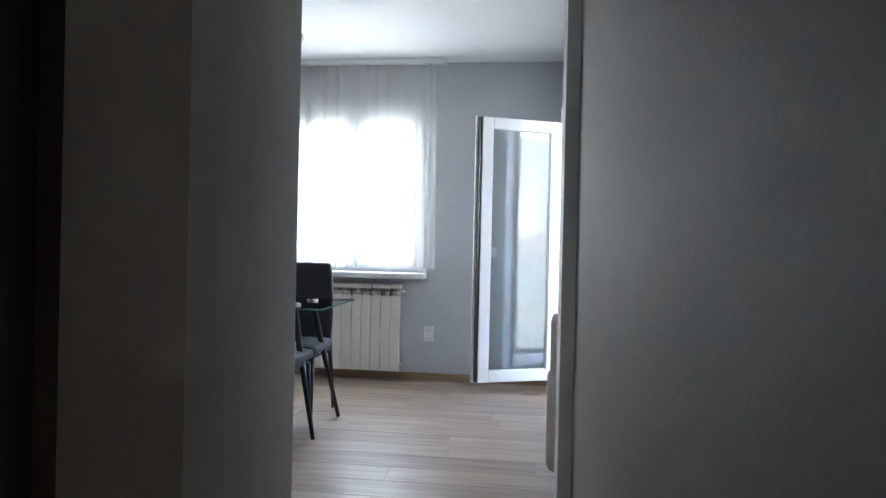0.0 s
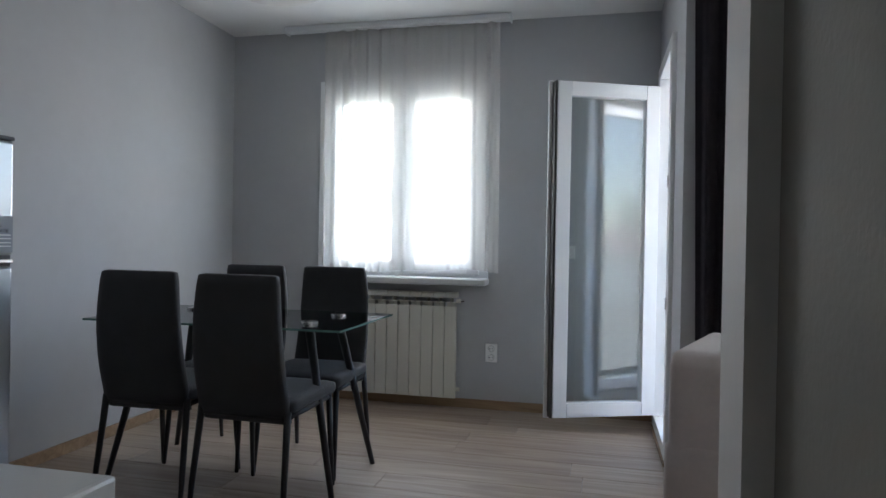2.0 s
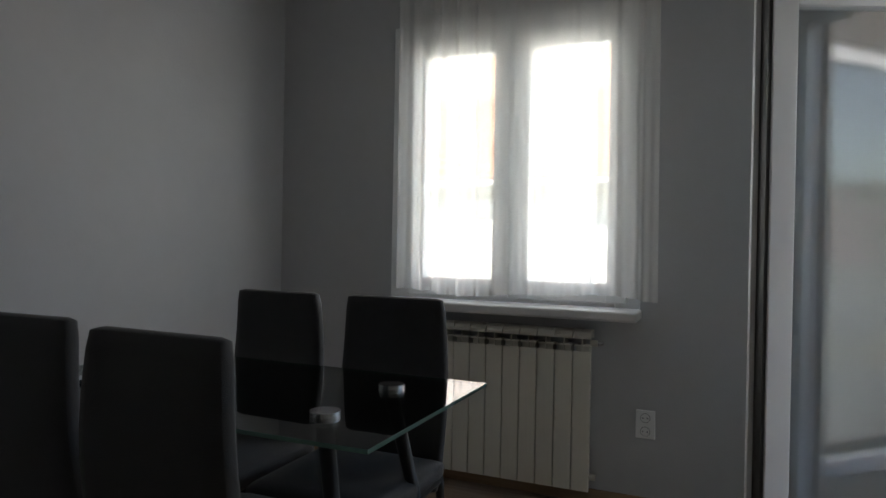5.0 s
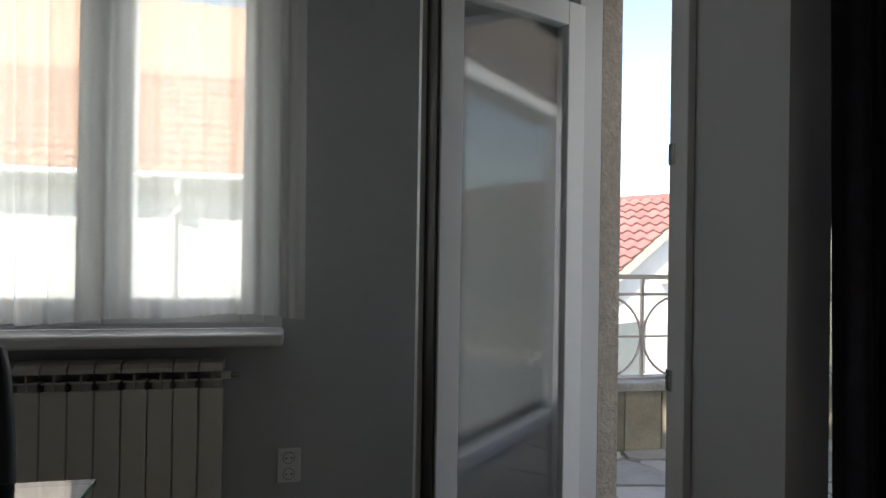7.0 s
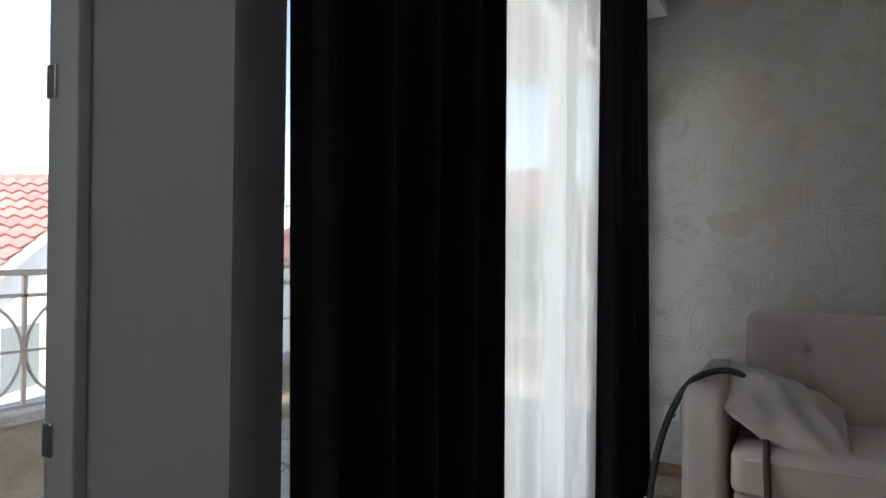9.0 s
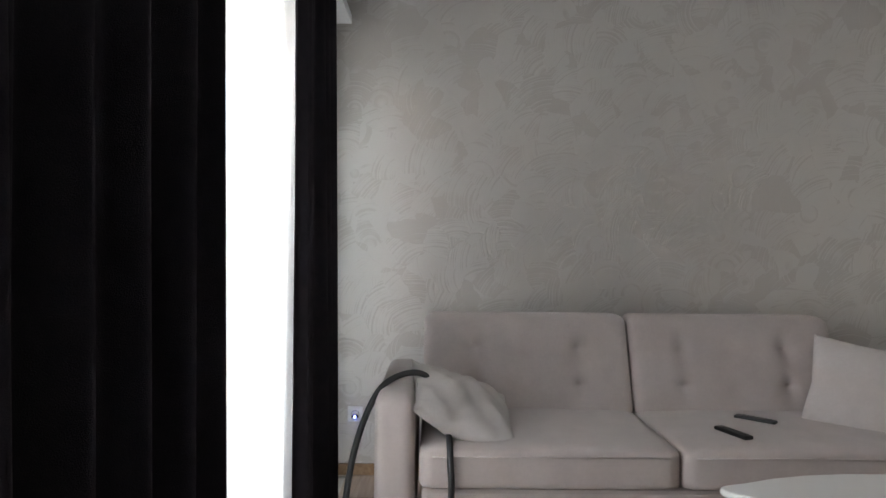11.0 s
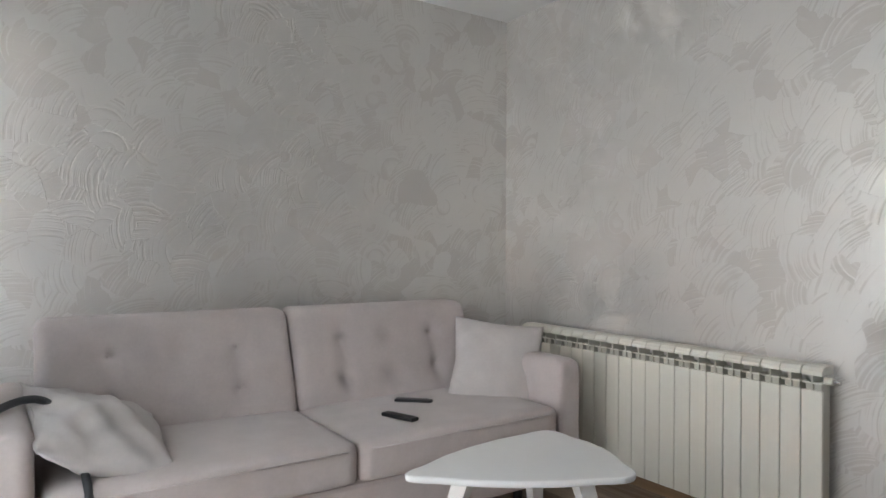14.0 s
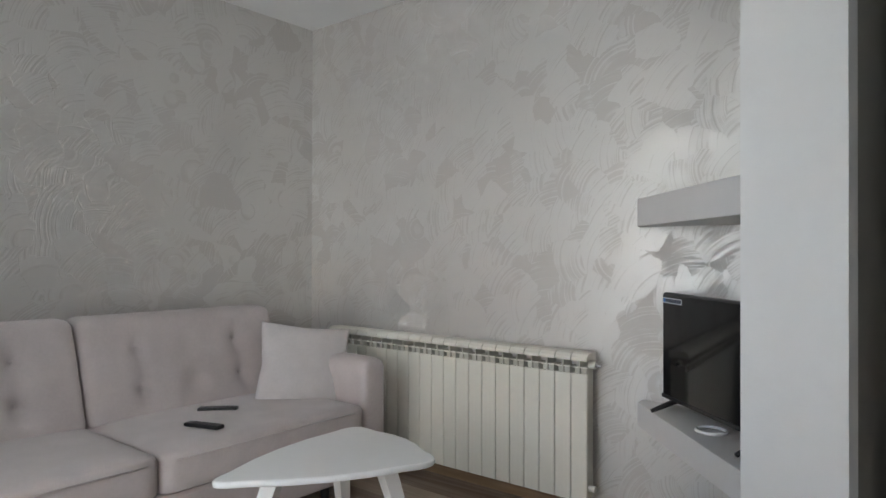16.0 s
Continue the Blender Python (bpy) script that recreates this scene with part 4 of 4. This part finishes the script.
# ---- floor planks ----
floor = tagged(new("floor"), "pale oak laminate floor laid in long planks", "floor", kind="structure")
rng = random.Random(3)
PW, PL = 0.192, 1.285
plank = None
y = 0.0
row = 0
while y > -6.6:
    x = WX - rng.uniform(0, 1.1)
    x_end = 0.11 if y > NY + 0.05 else (EX if y > SY else 0.0)
    while x < x_end:
        a, b = max(x, WX), min(x + PL, x_end)
        if b - a > 0.03:
            if b - a > PL - 0.01:
                if plank is None:
                    plank = part("plank", bm_box(0, PL - 0.0016, -PW + 0.0016, 0, -0.012, 0.0, 0.0012, seg=1), FLOORW, floor)
                    plank.matrix_basis = Matrix.Translation((a, y, 0))
                else:
                    share("plank", plank, floor, Matrix.Translation((a, y, 0)))
            else:
                o = part("plank", bm_box(0, b - a - 0.0016, -PW + 0.0016, 0, -0.012, 0.0, 0.0012, seg=1), FLOORW, floor)
                o.matrix_basis = Matrix.Translation((a, y, 0))
        x += PL
    y -= PW
    row += 1

# ---- terrace ----
struct("terrace_slab", bm_box(0.15, 5.2, -1.02, 1.25, -0.3, -0.03), MORTAR, "pale mortar bed of the terrace")
terr = tagged(new("terrace_paving"), "irregular pale flagstones with mortar joints", "paving", kind="structure")
rng = random.Random(8)
GX, GY, ST = 13, 6, 0.37
pt = {(i, j): (0.16 + i * ST + rng.uniform(-0.12, 0.12), -1.0 + j * ST + rng.uniform(-0.12, 0.12)) for i in range(GX + 1) for j in range(GY + 1)}
for i in range(GX):
    for j in range(GY):
        q = [Vector(pt[k]) for k in ((i, j), (i + 1, j), (i + 1, j + 1), (i, j + 1))]
        c = sum(q, Vector((0, 0))) / 4
        q = [c + (p - c) * (1 - 0.022 / max((p - c).length, 0.05)) for p in q]
        out = []
        for k in range(4):
            a, b = q[k], q[(k + 1) % 4]
            out.append(tuple(a.lerp(b, 0.12)))
            m = (a + b) / 2 + Vector((rng.uniform(-0.02, 0.02), rng.uniform(-0.02, 0.02)))
            out.append(tuple(m))
            out.append(tuple(a.lerp(b, 0.88)))
        part("flagstone", bm_prism(out, -0.03, -0.006 + rng.uniform(0, 0.006)), FLAG, terr)
par = tagged(new("parapet"), "low terrace wall faced with weathered stone slabs", "wall", kind="structure")
struct("parapet_core", bm_box(0.2, 5.2, 1.13, 1.28, -3.5, 0.35), MORTAR, "core of the low terrace wall")
struct("parapet_core", bm_box(5.06, 5.2, -1.0, 1.13, -3.5, 0.35), MORTAR, "core of the low terrace wall")
x = 0.2
while x < 5.0:
    w = rng.uniform(0.19, 0.3)
    part("stone_slab", bm_box(x, min(x + w, 5.05) - 0.006, 1.095 + rng.uniform(0, 0.008), 1.13, -0.03, 0.35, 0.004, seg=1), SLAB, par)
    x += w
y = -1.0
while y < 1.05:
    w = rng.uniform(0.19, 0.3)
    part("stone_slab", bm_box(5.025 + rng.uniform(0, 0.008), 5.06, y, min(y + w, 1.09) - 0.006, -0.03, 0.35, 0.004, seg=1), SLAB, par)
    y += w
x = 0.2
while x < 5.2:
    w = rng.uniform(0.5, 0.75)
    part("coping_stone", bm_box(x, min(x + w, 5.22) - 0.008, 1.07, 1.31, 0.35, 0.405, 0.008), COPING, par)
    x += w
part("coping_stone", bm_box(5.0, 5.24, -1.0, 1.06, 0.35, 0.405, 0.008), COPING, par)


def railing(m, length, label):
    r = thing("railing", m, label, "railing", "terrace railings")
    for z, rad in ((1.05, 0.014), (0.945, 0.009), (0.435, 0.012)):
        part("rail", bm_box(0, length, -rad, rad, z - rad, z + rad, 0.003), IRON, r)
    n = int(length / 0.5)
    for k in range(n + 1):
        part("post", bm_box(k * 0.5 - 0.009, k * 0.5 + 0.009, -0.009, 0.009, 0.405 if k % 2 == 0 else 0.435, 1.05), IRON, r)
        if k < n:
            ring = [(k * 0.5 + 0.25 + 0.241 * math.cos(a), 0, 0.69 + 0.245 * math.sin(a)) for a in [2 * math.pi * j / 32 for j in range(33)]]
            part("ring", bm_tube(ring, 0.008, 6), IRON, r)
            part("cross_bar", bm_box(k * 0.5 + 0.011, k * 0.5 + 0.489, -0.006, 0.006, 0.684, 0.696), IRON, r)
    return r


railing(pose(0.525, 1.165, -0.027), 4.5, "beige painted iron railing with rings on the terrace wall")
railing(pose(5.12, 1.05, 0, 0, 0, -90), 2.0, "beige painted iron railing with rings on the side of the terrace")
struct("terrace_soffit", bm_box(0.2, 5.2, -1.02, 0.45, 2.75, 2.9), STUCCO, "pale underside of the roof over the terrace")

# ---- outside ----
g = bmesh.new()
bmesh.ops.create_grid(g, x_segments=2, y_segments=2, size=2500)
bmesh.ops.translate(g, verts=g.verts, vec=(0, 0, -3.6))
struct("ground", g, GROUND, "dry grassy ground below the houses")


def tile_mesh(w, l):
    """An S-shaped clay tile, x across, y up the slope."""
    bm = bmesh.new()
    prof = [(0, 0.0), (0.18, 0.036), (0.4, 0.052), (0.6, 0.032), (0.8, 0.0), (1.0, 0.004)]
    rows = []
    for y, dz in ((-0.05, 0.045), (l, 0.0)):
        rows.append([bm.verts.new((u * w, y, z + dz)) for u, z in prof])
    lip = [bm.verts.new((u * w, -0.05, z - 0.006)) for u, z in prof]
    for k in range(len(prof) - 1):
        bm.faces.new((rows[0][k], rows[0][k + 1], rows[1][k + 1], rows[1][k]))
        bm.faces.new((lip[k], lip[k + 1], rows[0][k + 1], rows[0][k]))
    return bm


def tiled_slope(parent, m, cols, rows, w, l, material, near_cols, near_rows):
    first = None
    rest = bmesh.new()
    for j in range(rows):
        for i in range(cols):
            t = m @ Matrix.Translation((i * w, j * l, 0))
            if near_cols[0] <= i < near_cols[1] and near_rows[0] <= j < near_rows[1]:
                if first is None:
                    first = part("roof_tile", tile_mesh(w, l), material, parent)
                    first.matrix_basis = t
                else:
                    share("roof_tile", first, parent, t)
    verts, faces = [], []
    src = tile_mesh(w, l)
    src.verts.ensure_lookup_table()
    sv, sf = [v.co.copy() for v in src.verts], [[v.index for v in f.verts] for f in src.faces]
    src.free()
    rest.free()
    for j in range(rows):
        for i in range(cols):
            if near_cols[0] <= i < near_cols[1] and near_rows[0] <= j < near_rows[1]:
                continue
            t = m @ Matrix.Translation((i * w, j * l, 0))
            base = len(verts)
            verts += [tuple(t @ v) for v in sv]
            faces += [[base + k for k in f] for f in sf]
    me = bpy.data.meshes.new("roof_tiles")
    me.from_pydata(verts, [], faces)
    me.materials.append(material)
    ob = new("roof_tiles", me)
    ob.parent = parent
    return tagged(ob, kind="stuff")


# white house with an orange roof, seen through the dining window
nh = thing("house", pose(-4.0, 8.0, -3.6), "white rendered house with an orange clay tile roof", "house", "houses around")
part("wall", bm_box(-7.0, 6.2, 0.35, 8.5, 0.0, 5.75), STUCCO, nh)
part("soffit", bm_box(-7.2, 6.4, 0.05, 0.36, 5.70, 5.76), FASCIA, nh)
slope = pose(-7.2, 0.0, 5.88, 38, 0, 0)
tiled_slope(nh, slope, 62, 26, 0.22, 0.30, TILEO, (20, 45), (0, 12))
deck = bmesh.new()
for k in ((-7.2, 0.02, 5.83), (6.4, 0.02, 5.83), (6.4, 6.2, 10.66), (-7.2, 6.2, 10.66)):
    deck.verts.new(k)
deck.faces.new(deck.verts)
part("roof", deck, TILEO, nh)
part("gutter", bm_tube([(-7.3, -0.07, 5.83), (6.5, -0.07, 5.83)], 0.065, 10), FASCIA, nh, "white metal gutter")
part("fascia", bm_box(-7.2, 6.4, 0.0, 0.04, 5.70, 5.86), FASCIA, nh)
for xx in (1.25, -5.5):
    pipe = part("downpipe", bm_tube([(xx, -0.07, 5.78), (xx, -0.05, 5.6), (xx + 0.1, 0.1, 5.45), (xx - 0.12, 0.29, 5.25), (xx - 0.12, 0.29, 0.0)], 0.05, 10), FASCIA, nh, "white rain pipe")


# white gabled house seen from the terrace door
gh = thing("house", pose(6.55, 8.6, -3.6, 0, 0, 29), "white gabled house with a weathered red tile roof", "house", "houses around")
# local frame: apex over the origin, gable along x, ridge along +y
AP, RUN, SL = 5.85, 4.2, 0.50
gb = bmesh.new()
for xz in ((-RUN + 0.3, 0.0), (RUN - 0.3, 0.0), (RUN - 0.3, AP - SL * (RUN - 0.3)), (0.0, AP), (-RUN + 0.3, AP - SL * (RUN - 0.3))):
    gb.verts.new((xz[0], 0.25, xz[1]))
f = gb.faces.new(gb.verts)
ex = bmesh.ops.extrude_face_region(gb, geom=[f])
for v in ex["geom"]:
    if isinstance(v, bmesh.types.BMVert):
        v.co.y = 9.0
part("wall", gb, STUCCO, gh)
ang = math.degrees(math.atan(SL))
for sx in (-1, 1):
    ln = math.hypot(RUN, RUN * SL)
    if sx < 0:
        m = pose(-RUN, 9.2, AP - RUN * SL + 0.06, 0, 0, -90) @ pose(0, 0, 0, ang, 0, 0)
    else:
        m = pose(RUN, 0.0, AP - RUN * SL + 0.06, 0, 0, 90) @ pose(0, 0, 0, ang, 0, 0)
    tiled_slope(gh, m, 36, 14, 0.256, ln / 14, TILER, (14, 36) if sx < 0 else (0, 0), (1, 14))
    vb = bmesh.new()
    for p in ((0, 0.0, AP + 0.05), (sx * RUN, 0.0, AP - SL * RUN + 0.05), (sx * RUN, 0.0, AP - SL * RUN - 0.13), (0, 0.0, AP - 0.13)):
        vb.verts.new(p)
    f = vb.faces.new(vb.verts)
    ex = bmesh.ops.extrude_face_region(vb, geom=[f])
    for v in ex["geom"]:
        if isinstance(v, bmesh.types.BMVert):
            v.co.y = 0.26
    part("verge_board", vb, CREAM, gh, "cream verge board")
for k in range(24):
    part("ridge_tile", bm_tube([(0, k * 0.38, AP + 0.05), (0, k * 0.38 + 0.40, AP + 0.035)], 0.11, 8), TILER, gh)


def house_window(parent, x0, x1, z0, z1, y):
    w = part("window", bm_box(x0, x1, y - 0.03, y, z0, z1), FASCIA, parent)
    part("pane", bm_box(x0 + 0.09, x1 - 0.09, y - 0.034, y - 0.03, z0 + 0.09, z1 - 0.09), DARKPANE, w)
    part("sill", bm_box(x0 - 0.05, x1 + 0.05, y - 0.1, y, z0 - 0.06, z0), FASCIA, w)


house_window(gh, -2.6, -1.55, 2.6, 3.7, 0.25)
house_window(gh, 0.9, 1.9, 2.6, 3.7, 0.25)
part("air_conditioner", bm_box(-0.2, 0.6, 0.0, 0.25, 3.0, 3.55, 0.02), FASCIA, gh, "white outdoor air conditioner unit")
part("lamp", bm_box(-1.1, -0.95, 0.15, 0.25, 4.25, 4.45, 0.01), CREAM, gh)

# further house and trees towards the east
fh = thing("house", pose(19, 6, -3.6, 0, 0, 70), "distant white house with a red roof", "house", "houses around")
part("wall", bm_box(-4, 4, 0, 7, 0, 4.6), STUCCO, fh)
rf = bmesh.new()
vs = [rf.verts.new(p) for p in ((-4.4, -0.4, 4.5), (4.4, -0.4, 4.5), (4.4, 7.4, 4.5), (-4.4, 7.4, 4.5), (-4.4, 3.5, 6.8), (4.4, 3.5, 6.8))]
for q in ((0, 1, 5, 4), (2, 3, 4, 5), (0, 4, 3), (1, 2, 5), (0, 3, 2, 1)):
    rf.faces.new([vs[k] for k in q])
part("roof", rf, TILER, fh)
house_window(fh, -2.5, -1.4, 1.2, 2.5, 0.0)
house_window(fh, 1.2, 2.3, 1.2, 2.5, 0.0)


def tree(x, y, h, spread, seed):
    rng = random.Random(seed)
    t = thing("tree", pose(x, y, -3.6), "leafy green garden tree", "tree", "garden trees")
    tr = bm_tube([(0, 0, 0), (0.06, 0.03, h * 0.3), (-0.04, 0.08, h * 0.55), (0.05, 0.0, h * 0.8)], 0.1, 8, taper=[0.17, 0.13, 0.09, 0.03])
    tips = []
    for k in range(9):
        a, z = rng.uniform(0, 6.28), h * rng.uniform(0.35, 0.7)
        r = spread * rng.uniform(0.45, 0.85)
        tip = (r * math.cos(a), r * math.sin(a), z + h * rng.uniform(0.08, 0.28))
        bm_tube([(0, 0.04, z), (tip[0] * 0.5, tip[1] * 0.5, z + (tip[2] - z) * 0.6), tip], 0.04, 6, taper=[0.06, 0.04, 0.012], bm=tr)
        tips.append(Vector(tip))
    part("trunk", tr, BARK, t)
    verts, faces = [], []
    clumps = tips + [Vector((rng.uniform(-0.6, 0.6) * spread, rng.uniform(-0.6, 0.6) * spread, h * rng.uniform(0.5, 0.98))) for _ in range(22)]
    for c in clumps:
        rad = rng.uniform(0.3, 0.62)
        for _ in range(150):
            p = c + Vector((rng.gauss(0, rad * 0.55), rng.gauss(0, rad * 0.55), rng.gauss(0, rad * 0.42)))
            q = Euler((rng.uniform(0, 6), rng.uniform(0, 6), rng.uniform(0, 6))).to_matrix()
            s = rng.uniform(0.05, 0.1)
            b0 = len(verts)
            for u, v in ((-1, 0), (0, -0.45), (1, 0), (0, 0.45)):
                verts.append(tuple(p + q @ Vector((u * s, v * s, 0.15 * s * abs(u)))))
            faces.append((b0, b0 + 1, b0 + 2, b0 + 3))
    me = bpy.data.meshes.new("crown")
    me.from_pydata(verts, [], faces)
    me.materials.append(LEAF)
    cr = new("crown", me)
    cr.parent = t
    return t


for n, (x, y, h, sp) in enumerate(((9.0, 1.9, 5.6, 1.7), (11.5, 4.2, 6.3, 2.0), (13.0, 0.0, 6.0, 2.0), (10.5, -2.2, 5.2, 1.6), (-10.5, 7.0, 5.5, 1.6), (15.0, 9.5, 6.5, 2.2))):
    tree(x, y, h, sp, 40 + n)
